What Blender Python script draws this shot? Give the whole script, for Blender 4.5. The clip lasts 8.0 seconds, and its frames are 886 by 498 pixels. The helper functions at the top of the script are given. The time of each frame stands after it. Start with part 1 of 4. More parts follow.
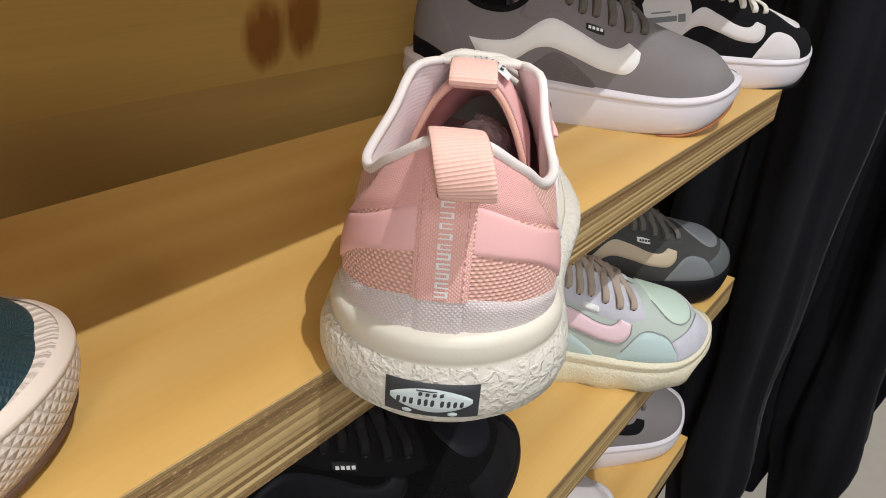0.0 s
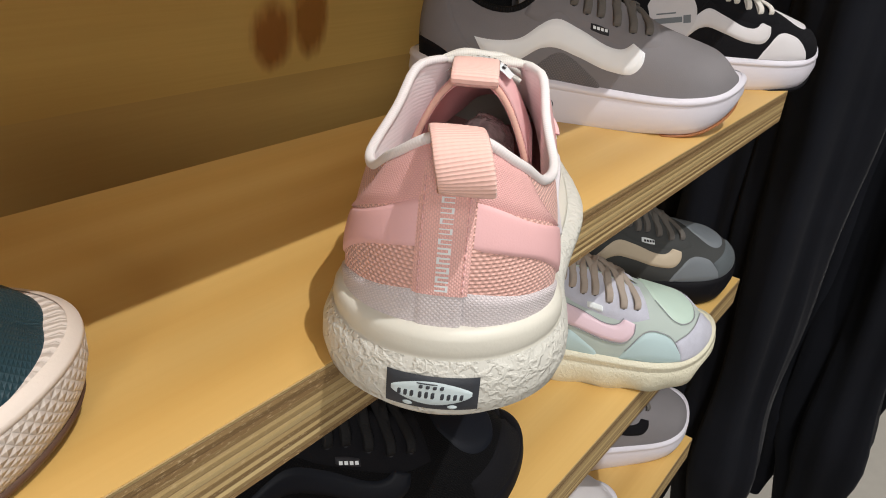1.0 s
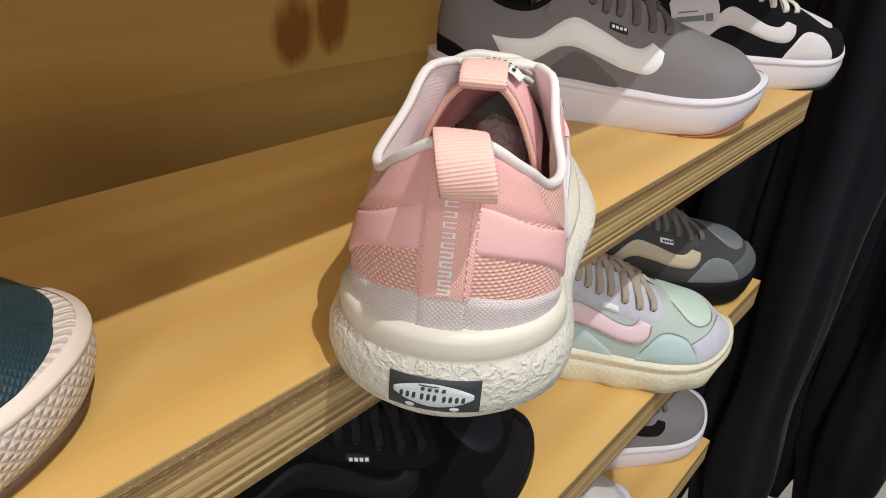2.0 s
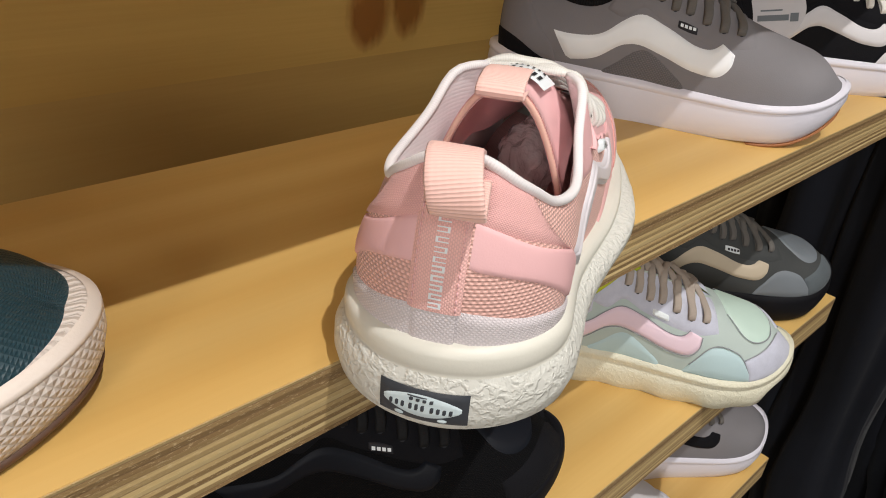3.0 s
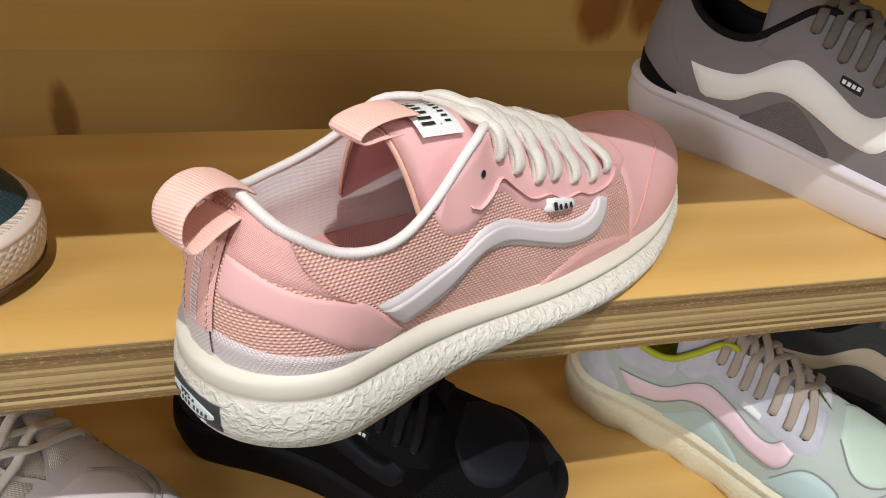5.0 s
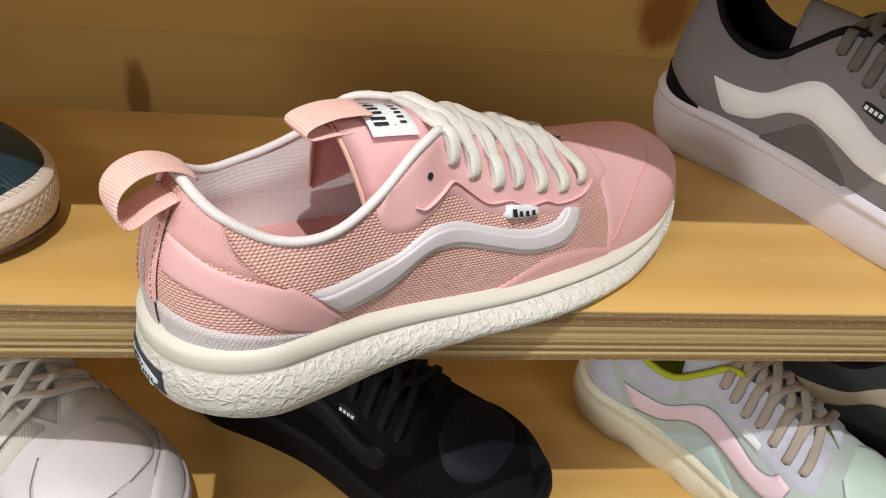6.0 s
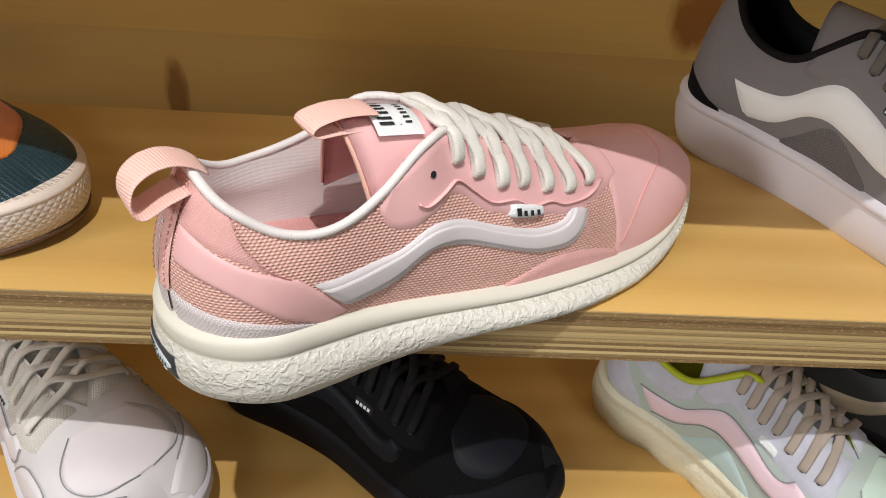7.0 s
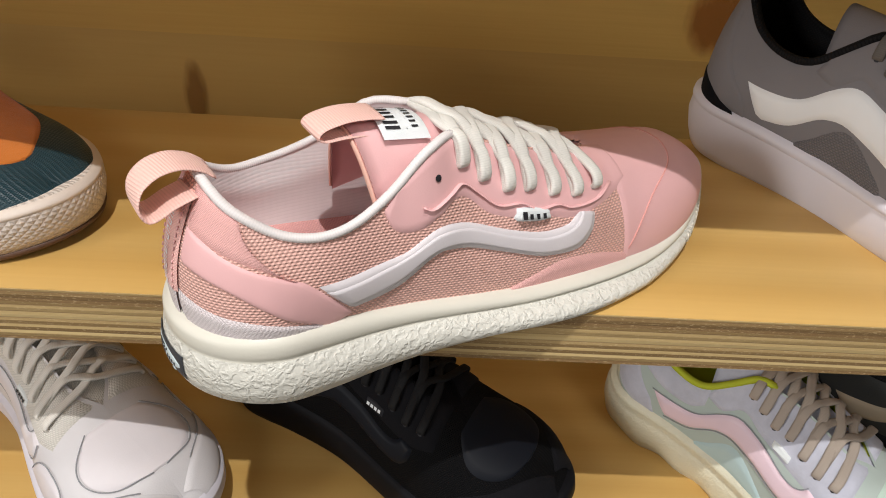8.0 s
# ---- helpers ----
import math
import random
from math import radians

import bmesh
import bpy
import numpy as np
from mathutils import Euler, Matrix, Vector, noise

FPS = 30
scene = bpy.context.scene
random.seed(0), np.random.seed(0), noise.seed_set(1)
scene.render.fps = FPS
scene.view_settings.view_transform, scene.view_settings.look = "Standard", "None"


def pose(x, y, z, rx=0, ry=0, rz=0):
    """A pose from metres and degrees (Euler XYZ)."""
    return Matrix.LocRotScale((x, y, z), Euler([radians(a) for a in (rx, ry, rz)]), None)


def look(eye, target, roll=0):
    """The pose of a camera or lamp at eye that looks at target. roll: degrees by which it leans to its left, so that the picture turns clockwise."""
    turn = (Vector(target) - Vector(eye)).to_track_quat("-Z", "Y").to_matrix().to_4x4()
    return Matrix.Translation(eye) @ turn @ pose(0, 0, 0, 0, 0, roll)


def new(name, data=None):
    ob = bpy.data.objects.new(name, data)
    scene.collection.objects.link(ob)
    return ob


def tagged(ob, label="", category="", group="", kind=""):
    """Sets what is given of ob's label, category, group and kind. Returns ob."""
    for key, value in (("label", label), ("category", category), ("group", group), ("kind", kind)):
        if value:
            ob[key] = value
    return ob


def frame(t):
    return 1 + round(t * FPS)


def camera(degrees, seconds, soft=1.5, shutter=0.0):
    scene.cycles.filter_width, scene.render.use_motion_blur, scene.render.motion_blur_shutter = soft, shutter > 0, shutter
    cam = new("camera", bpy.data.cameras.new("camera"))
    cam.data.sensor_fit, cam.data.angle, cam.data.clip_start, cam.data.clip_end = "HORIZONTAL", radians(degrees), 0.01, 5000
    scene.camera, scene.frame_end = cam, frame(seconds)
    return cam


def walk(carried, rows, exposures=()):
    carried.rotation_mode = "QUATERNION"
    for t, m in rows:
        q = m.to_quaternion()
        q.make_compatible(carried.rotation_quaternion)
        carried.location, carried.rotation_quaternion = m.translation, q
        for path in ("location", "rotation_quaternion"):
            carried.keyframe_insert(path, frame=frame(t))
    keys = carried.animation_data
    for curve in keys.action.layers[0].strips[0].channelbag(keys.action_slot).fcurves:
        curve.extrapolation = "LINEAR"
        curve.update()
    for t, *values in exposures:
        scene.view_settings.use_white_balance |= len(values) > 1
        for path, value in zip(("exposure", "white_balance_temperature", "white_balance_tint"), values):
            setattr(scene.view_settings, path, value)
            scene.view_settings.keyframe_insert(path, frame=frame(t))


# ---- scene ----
cam = camera(63.6, 8.0, 1.0)
PATH = [
    (0, (-0.075, -0.134, 1.14), (1.393, 0.887, 0.244), 4.8),
    (0.5, (-0.077, -0.136, 1.141), (1.388, 0.891, 0.248), 4.9),
    (1, (-0.077, -0.138, 1.14), (1.38, 0.9, 0.246), 4.8),
    (1.5, (-0.074, -0.14, 1.141), (1.37, 0.912, 0.241), 4.8),
    (2, (-0.073, -0.142, 1.143), (1.34, 0.941, 0.231), 4.7),
    (3.3, (-0.035, -0.166, 1.155), (1.122, 1.122, 0.154), 5.3),
    (3.5, (-0.021, -0.174, 1.156), (1.073, 1.162, 0.146), 5.2),
    (4, (0.017, -0.195, 1.166), (0.907, 1.251, 0.11), 5.6),
    (4.5, (0.058, -0.209, 1.178), (0.727, 1.322, 0.078), 5.9),
    (4.7, (0.075, -0.213, 1.182), (0.657, 1.346, 0.074), 5.8),
    (5.8, (0.141, -0.231, 1.196), (0.399, 1.384, 0.044), 5.8),
    (6, (0.148, -0.233, 1.198), (0.373, 1.382, 0.04), 5.9),
    (6.5, (0.157, -0.238, 1.2), (0.313, 1.382, 0.038), 5.3),
    (7, (0.162, -0.241, 1.202), (0.273, 1.382, 0.039), 4.7),
    (7.5, (0.164, -0.242, 1.203), (0.242, 1.382, 0.038), 4.2),
    (8, (0.168, -0.242, 1.204), (0.221, 1.384, 0.04), 3.8),
]
walk(cam, [(t, look(eye, target, roll)) for t, eye, target, roll in PATH])

# ---------------------------------------------------------------- light
SHELF = 0.993            # top of the main shelf
GAP = 0.2195           # rise from shelf to shelf
DEPTH = 0.194
THICK = 0.0305        # of a shelf board
END = 0.676            # right-hand end of the shelves
world = bpy.data.worlds.new("shop_world")
scene.world = world
world.use_nodes = True
world.node_tree.nodes["Background"].inputs[0].default_value = (1.0, 0.95, 0.88, 1)
world.node_tree.nodes["Background"].inputs[1].default_value = 0.05
scene.view_settings.exposure = 0.0


def spot(name, eye, target, watts, size, angle, colour=(1.0, 0.975, 0.945)):
    data = bpy.data.lights.new(name, "SPOT")
    data.energy, data.shadow_soft_size, data.color = watts, size, colour
    data.spot_size, data.spot_blend = radians(angle), 0.6
    ob = new(name, data)
    ob.matrix_world = look(eye, target)
    return ob


spot("track_spot_key", (0.12, -0.69, 2.72), (0.28, 0.0, 0.9), 90, 0.012, 64)
# unseen soft fill from the front left, added to brighten the heel
spot("fill_spot_left", (-2.3, -1.8, 1.9), (0.15, 0.0, 0.98), 148, 0.38, 34)
spot("track_spot_near", (0.55, -0.24, 2.72), (0.35, 0.0, 0.9), 22, 0.10, 60)
# added fill without a known source, for the floor beyond the clothes
spot("fill_spot_floor", (2.5, -0.4, 2.9), (1.45, -0.05, 0.0), 190, 0.03, 40)
# two broad fills added under the ceiling; no fixtures are known there
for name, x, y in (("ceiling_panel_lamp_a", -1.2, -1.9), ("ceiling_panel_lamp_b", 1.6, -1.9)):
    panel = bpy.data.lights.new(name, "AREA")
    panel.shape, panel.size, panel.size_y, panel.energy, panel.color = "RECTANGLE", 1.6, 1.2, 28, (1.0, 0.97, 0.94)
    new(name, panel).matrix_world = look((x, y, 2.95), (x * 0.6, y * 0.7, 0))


# ---------------------------------------------------------------- materials
class Nodes:
    """A small builder for node materials."""

    def __init__(self, name, rough=0.6, metal=0.0, spec=0.5):
        self.mat = bpy.data.materials.new(name)
        self.mat.use_nodes = True
        self.tree = self.mat.node_tree
        self.bsdf = self.tree.nodes["Principled BSDF"]
        self.bsdf.inputs["Roughness"].default_value = rough
        self.bsdf.inputs["Metallic"].default_value = metal
        self.bsdf.inputs["Specular IOR Level"].default_value = spec

    def add(self, kind):
        return self.tree.nodes.new(kind)

    def link(self, a, b):
        self.tree.links.new(a, b)

    def coords(self, kind="Object", scale=(1, 1, 1)):
        tc = self.add("ShaderNodeTexCoord")
        mp = self.add("ShaderNodeMapping")
        mp.inputs["Scale"].default_value = scale
        self.link(tc.outputs[kind], mp.inputs["Vector"])
        return mp.outputs["Vector"]

    def noise(self, vec, scale, detail=4, rough=0.55, distortion=0.0):
        n = self.add("ShaderNodeTexNoise")
        n.inputs["Scale"].default_value, n.inputs["Detail"].default_value = scale, detail
        n.inputs["Roughness"].default_value, n.inputs["Distortion"].default_value = rough, distortion
        self.link(vec, n.inputs["Vector"])
        return n.outputs["Fac"]

    def ramp(self, fac, stops):
        r = self.add("ShaderNodeValToRGB")
        els = r.color_ramp.elements
        while len(els) < len(stops):
            els.new(0.5)
        for el, (p, c) in zip(els, stops):
            el.position = p
            el.color = (*c, 1) if len(c) == 3 else c
        self.link(fac, r.inputs["Fac"])
        return r.outputs["Color"]

    def mix(self, fac, a, b, mode="MIX"):
        m = self.add("ShaderNodeMix")
        m.data_type, m.blend_type = "RGBA", mode
        for sock, v in ((m.inputs[0], fac), (m.inputs[6], a), (m.inputs[7], b)):
            if isinstance(v, bpy.types.NodeSocket):
                self.link(v, sock)
            elif isinstance(v, (int, float)):
                sock.default_value = v
            else:
                sock.default_value = (*v, 1)
        return m.outputs[2]

    def math(self, op, a, b=0.0):
        m = self.add("ShaderNodeMath")
        m.operation = op
        for sock, v in zip(m.inputs, (a, b)):
            if isinstance(v, bpy.types.NodeSocket):
                self.link(v, sock)
            else:
                sock.default_value = v
        return m.outputs[0]

    def colour(self, c):
        if isinstance(c, bpy.types.NodeSocket):
            self.link(c, self.bsdf.inputs["Base Color"])
        else:
            self.bsdf.inputs["Base Color"].default_value = (*c, 1)

    def bump(self, height, depth, strength=1.0):
        b = self.add("ShaderNodeBump")
        b.inputs["Strength"].default_value, b.inputs["Distance"].default_value = strength, depth
        self.link(height, b.inputs["Height"])
        self.link(b.outputs["Normal"], self.bsdf.inputs["Normal"])

    def sheen(self, weight, rough=0.4):
        self.bsdf.inputs["Sheen Weight"].default_value = weight
        self.bsdf.inputs["Sheen Roughness"].default_value = rough


def shade(c, k):
    return tuple(v * k for v in c)


def plain(name, c, rough=0.6, spec=0.5, grain=900.0, depth=0.00008, vary=0.08, metal=0.0):
    """Smooth film, leather, foam or rubber with faint grain and stains."""
    n = Nodes(name, rough, metal, spec)
    vec = n.coords()
    big = n.noise(vec, 28, 3)
    n.colour(n.mix(big, shade(c, 1 - vary), shade(c, 1 + vary)))
    n.bump(n.noise(vec, grain, 3), depth)
    return n.mat


def knit(name, c, cell=0.0019, depth=0.0006, dark=0.5, rough=0.8):
    """Woven mesh: rows of small stitches, laid along the surface."""
    n = Nodes(name, rough, 0, 0.25 if max(c) > 0.05 else 0.1)
    vec = n.coords("UV", (1 / cell, 1 / (cell * 0.56), 1))
    sep = n.add("ShaderNodeSeparateXYZ")
    n.link(vec, sep.inputs[0])
    row = n.math("FLOOR", sep.outputs[1])
    shift = n.math("MULTIPLY", n.math("MODULO", row, 2.0), 0.5)
    x = n.math("SINE", n.math("MULTIPLY", n.math("ADD", sep.outputs[0], shift), 2 * math.pi))
    y = n.math("ABSOLUTE", n.math("SINE", n.math("MULTIPLY", sep.outputs[1], math.pi)))
    h = n.math("MULTIPLY", n.math("ADD", n.math("MULTIPLY", x, 0.5), 0.6), y)
    big = n.noise(n.coords(), 40, 3)
    base = n.mix(big, shade(c, 0.94), shade(c, 1.06))
    n.colour(n.mix(n.math("MINIMUM", n.math("MAXIMUM", n.math("MULTIPLY", h, 1.6), 0.0), 1.0), shade(c, dark), base))
    n.bump(h, depth)
    n.sheen(0.15 * max(c))
    return n.mat


def webbing(name, c, pitch=0.0013, depth=0.0004, axis=0, dark=0.75):
    """Ribbed tape, binding or lining."""
    n = Nodes(name, 0.75, 0, 0.25)
    sep = n.add("ShaderNodeSeparateXYZ")
    n.link(n.coords("UV", (1 / pitch, 1 / pitch, 1)), sep.inputs[0])
    a = n.math("ABSOLUTE", n.math("SINE", n.math("MULTIPLY", sep.outputs[axis], math.pi)))
    b = n.math("SINE", n.math("MULTIPLY", sep.outputs[1 - axis], math.pi))
    h = n.math("ADD", a, n.math("MULTIPLY", b, 0.12))
    n.colour(n.mix(n.math("MINIMUM", n.math("MULTIPLY", a, 1.5), 1.0), shade(c, dark), c))
    n.bump(h, depth)
    n.sheen(0.2 * max(c))
    return n.mat


def suede(name, c):
    n = Nodes(name, 0.9, 0, 0.15)
    vec = n.coords()
    n.colour(n.mix(n.noise(vec, 90, 6, 0.7), shade(c, 0.78), shade(c, 1.18)))
    n.bump(n.noise(vec, 1600, 4, 0.7), 0.0003)
    n.sheen(0.4 * max(c))
    return n.mat


def worm_rubber(name, c, depth=0.00038):
    """Foam midsole wall with winding raised ridges."""
    n = Nodes(name, 0.5, 0, 0.4)
    vec = n.coords("Object", (215, 215, 240))
    wob = n.add("ShaderNodeTexNoise")
    wob.inputs["Scale"].default_value = 1.6
    n.link(vec, wob.inputs["Vector"])
    v = n.add("ShaderNodeTexVoronoi")
    v.feature = "DISTANCE_TO_EDGE"
    v.inputs["Scale"].default_value = 1.0
    warp = n.add("ShaderNodeVectorMath")
    warp.operation = "MULTIPLY_ADD"
    n.link(wob.outputs["Color"], warp.inputs[0])
    warp.inputs[1].default_value = (1.1, 1.1, 1.1)
    n.link(vec, warp.inputs[2])
    n.link(warp.outputs[0], v.inputs["Vector"])
    gate = n.noise(vec, 0.8, 2)
    ridge = n.ramp(v.outputs["Distance"], [(0.0, (1, 1, 1)), (0.07, (0.85, 0.85, 0.85)), (0.26, (0, 0, 0))])
    h = n.math("MULTIPLY", ridge, n.ramp(gate, [(0.30, (0.1, 0.1, 0.1)), (0.50, (1, 1, 1))]))
    n.colour(n.mix(n.noise(n.coords(), 18, 4), shade(c, 0.95), c))
    n.bump(n.math("ADD", h, n.math("MULTIPLY", n.noise(n.coords(), 700, 2), 0.12)), depth)
    return n.mat


def diamond_rubber(name, c, cell=0.0032, depth=0.0009, rough=0.55):
    """Rubber with rows of small pyramids."""
    n = Nodes(name, rough, 0, 0.4)
    sep = n.add("ShaderNodeSeparateXYZ")
    n.link(n.coords("UV", (1 / cell, 1 / cell, 1)), sep.inputs[0])
    a = n.math("PINGPONG", n.math("ADD", sep.outputs[0], sep.outputs[1]), 0.5)
    b = n.math("PINGPONG", n.math("SUBTRACT", sep.outputs[0], sep.outputs[1]), 0.5)
    h = n.math("MINIMUM", a, b)
    n.colour(n.mix(n.math("MULTIPLY", h, 2.0), shade(c, 0.8), c))
    n.bump(h, depth)
    return n.mat


def pine_face(name, light, dark, scale=1.0):
    """Sanded ply veneer with long figure, a few knots and lacquer."""
    n = Nodes(name, 0.42, 0, 0.4)
    long = n.coords("Object", (1.1 * scale, 9 * scale, 9 * scale))
    warp = n.noise(long, 1.5, 3, 0.5, 0.6)
    fine = n.noise(n.coords("Object", (6, 260, 260)), 1.0, 4, 0.6)
    wave = n.add("ShaderNodeTexWave")
    wave.bands_direction = "Y"
    wave.inputs["Scale"].default_value, wave.inputs["Distortion"].default_value = 0.9, 7.0
    wave.inputs["Detail"].default_value, wave.inputs["Detail Scale"].default_value = 2.0, 0.6
    n.link(long, wave.inputs["Vector"])
    knots = n.add("ShaderNodeTexVoronoi")
    knots.inputs["Scale"].default_value = 1.0
    n.link(n.coords("Object", (2.6, 7.0, 5.0)), knots.inputs["Vector"])
    spot_mask = n.ramp(knots.outputs["Distance"], [(0.0, (1, 1, 1)), (0.10, (0.6, 0.6, 0.6)), (0.2, (0, 0, 0))])
    c = n.mix(n.ramp(warp, [(0.35, (0, 0, 0)), (0.65, (1, 1, 1))]), light, shade(light, 0.80))
    c = n.mix(n.math("MULTIPLY", wave.outputs["Fac"], 0.42), c, dark)
    c = n.mix(n.math("MULTIPLY", fine, 0.42), c, shade(dark, 1.05))
    c = n.mix(n.math("MULTIPLY", spot_mask, 0.35), c, shade(dark, 0.55))
    n.colour(c)
    n.bump(n.math("ADD", fine, warp), 0.00012)
    return n.mat


def ply_edge(name):
    """Cut plywood edge: thin layers, long and end grain by turns."""
    n = Nodes(name, 0.6, 0, 0.25)
    sep = n.add("ShaderNodeSeparateXYZ")
    wob = n.noise(n.coords("Object", (2.0, 3, 14)), 1.0, 2)
    n.link(n.coords("Object", (1, 1, 1)), sep.inputs[0])
    z = n.math("ADD", n.math("MULTIPLY", sep.outputs[2], 520.0), n.math("MULTIPLY", wob, 1.4))
    layer = n.math("PINGPONG", z, 1.0)
    pick = n.add("ShaderNodeTexWhiteNoise")
    pick.noise_dimensions = "1D"
    n.link(n.math("FLOOR", z), pick.inputs["W"])
    streak = n.noise(n.coords("Object", (7, 7, 900)), 1.0, 5, 0.65)
    fleck = n.noise(n.coords("Object", (420, 420, 1500)), 1.0, 2, 0.7)
    a = n.ramp(pick.outputs["Value"], [(0.0, (0.18, 0.105, 0.045)), (0.3, (0.36, 0.24, 0.105)), (0.7, (0.58, 0.43, 0.20)), (1.0, (0.72, 0.56, 0.28))])
    c = n.mix(n.math("MULTIPLY", streak, 0.5), a, (0.29, 0.19, 0.085))
    c = n.mix(n.ramp(fleck, [(0.56, (0, 0, 0)), (0.7, (0.75, 0.75, 0.75))]), c, (0.55, 0.41, 0.23))
    c = n.mix(n.ramp(layer, [(0.0, (0.6, 0.6, 0.6)), (0.2, (0, 0, 0))]), c, (0.15, 0.085, 0.045))
    n.colour(c)
    n.bump(n.math("ADD", streak, layer), 0.0003)
    return n.mat


WOOD_TOP = pine_face("shelf_veneer", (0.73, 0.482, 0.168), (0.51, 0.282, 0.068))
WOOD_WALL = pine_face("panel_veneer", (0.66, 0.43, 0.14), (0.40, 0.22, 0.05), 0.8)
PLY = ply_edge("plywood_edge")
PINK = (0.830, 0.492, 0.499)
M = dict(
    pink_film=plain("pink_film", PINK, 0.5, 0.35, 1500, 0.00005),
    pink_knit=knit("pink_knit", (0.94, 0.56, 0.49), 0.0022, 0.00042, 0.63),
    pink_fine=knit("pink_fine_knit", (0.84, 0.47, 0.45), 0.0010, 0.00012, 0.88),
    pink_tape=knit("pink_tape", (0.90, 0.53, 0.49), 0.0012, 0.00014, 0.84),
    pink_web=webbing("pink_webbing", (0.94, 0.60, 0.53), 0.0011, 0.00016, 0, 0.90),
    peach=plain("peach_foam_edge", (0.82, 0.50, 0.41), 0.8, 0.2, 900, 0.0001),
    pink_lining=plain("pink_lining", (0.72, 0.34, 0.31), 0.8, 0.2, 500, 0.0002),
    binding=webbing("white_binding", (0.82, 0.78, 0.78), 0.0010, 0.00005, 0, 0.94),
    lining=webbing("white_lining", (0.87, 0.82, 0.83), 0.0017, 0.00005, 1, 0.95),
    lilac=diamond_rubber("pale_mudguard", (0.78, 0.71, 0.73), 0.0017, 0.0004),
    stripe=plain("white_stripe", (0.71, 0.67, 0.70), 0.45, 0.35, 1200, 0.00005),
    foam=plain("cream_foam", (0.70, 0.68, 0.60), 0.45, 0.4, 600, 0.00008, 0.03),
    worm=worm_rubber("ridged_foam", (0.71, 0.70, 0.64)),
    lace=webbing("cream_lace", (0.77, 0.755, 0.71), 0.0009, 0.00006, 0, 0.92),
    badge=plain("dark_badge", (0.045, 0.05, 0.06), 0.5, 0.35),
    badge_white=plain("badge_print", (0.62, 0.72, 0.75), 0.5, 0.3),
    tag=plain("woven_label", (0.80, 0.84, 0.86), 0.7, 0.2, 2500, 0.0002),
    ink=plain("black_ink", (0.02, 0.02, 0.025), 0.6, 0.3),
    insole=knit("pink_insole", (0.80, 0.42, 0.40), 0.0014, 0.0002, 0.85),
    gum=plain("gum_rubber", (0.32, 0.12, 0.04), 0.5, 0.4),
    brown_rubber=plain("brown_rubber", (0.10, 0.05, 0.03), 0.5, 0.4),
    gray_film=plain("gray_nubuck", (0.205, 0.195, 0.205), 0.8, 0.2, 1400, 0.00012),
    gray_knit=knit("gray_knit", (0.17, 0.16, 0.165), 0.0022, 0.0003, 0.7),
    gray_lace=webbing("gray_lace", (0.13, 0.12, 0.11), 0.0009, 0.00007, 0, 0.9),
    black_cloth=knit("black_lining", (0.012, 0.012, 0.013), 0.0018, 0.0002),
    white_rubber=plain("white_rubber", (0.68, 0.66, 0.73), 0.45, 0.4, 500, 0.00006, 0.03),
    black_suede=suede("black_suede", (0.007, 0.007, 0.009)),
    white_leather=plain("white_leather", (0.65, 0.63, 0.65), 0.5, 0.35, 1100, 0.0001),
    white_knit=knit("white_knit", (0.70, 0.67, 0.62), 0.0020, 0.0002, 0.8),
    white_lace=webbing("white_lace", (0.74, 0.71, 0.66), 0.0009, 0.00007, 0, 0.9),
    blue_lining=plain("blue_lining", (0.10, 0.22, 0.36), 0.8),
    pastel=plain("pale_sage_mesh", (0.44, 0.51, 0.48), 0.75, 0.2, 1500, 0.0001),
    mint=plain("mint_panel", (0.52, 0.66, 0.58), 0.5, 0.35),
    aqua=plain("aqua_panel", (0.46, 0.60, 0.62), 0.55, 0.3),
    lavender=suede("lavender_suede", (0.54, 0.55, 0.64)),
    rose=plain("rose_stripe", (0.78, 0.60, 0.68), 0.5, 0.3),
    cream_rubber=worm_rubber("cream_rubber", (0.72, 0.69, 0.54), 0.00022),
    lime=plain("lime_lining", (0.45, 0.50, 0.04), 0.8, 0.2),
    black_lace=webbing("black_lace", (0.007, 0.007, 0.008), 0.0009, 0.00007, 0, 0.9),
    beige_lace=webbing("beige_lace", (0.40, 0.34, 0.29), 0.0009, 0.00007, 0, 0.9),
    dark_gray=plain("charcoal_mesh", (0.055, 0.058, 0.058), 0.8, 0.2, 1500, 0.0002),
    slate=plain("slate_panel", (0.17, 0.19, 0.21), 0.5, 0.35),
    seam=plain("gray_seam", (0.30, 0.31, 0.33), 0.7, 0.2),
    bright=plain("bright_white_leather", (0.84, 0.86, 0.88), 0.5, 0.35, 1200, 0.00005),
    slate_suede=suede("slate_suede", (0.10, 0.115, 0.125)),
    sand=plain("sand_stripe", (0.52, 0.44, 0.33), 0.5, 0.3),
    black_rubber=plain("black_rubber", (0.005, 0.005, 0.007), 0.65, 0.15),
    black_mesh=knit("black_mesh", (0.005, 0.005, 0.006), 0.0018, 0.0003),
    black_gloss=plain("black_film", (0.006, 0.0075, 0.012), 0.55, 0.16),
    teal=diamond_rubber("teal_toe_rubber", (0.017, 0.052, 0.068), 0.0026, 0.0005, 0.45),
    orange=suede("orange_suede", (0.62, 0.19, 0.035)),
    pyramid=diamond_rubber("pyramid_foxing", (0.76, 0.67, 0.60), 0.0042, 0.0012),
    cream_foxing=plain("cream_foxing", (0.76, 0.66, 0.58), 0.5, 0.4),
)


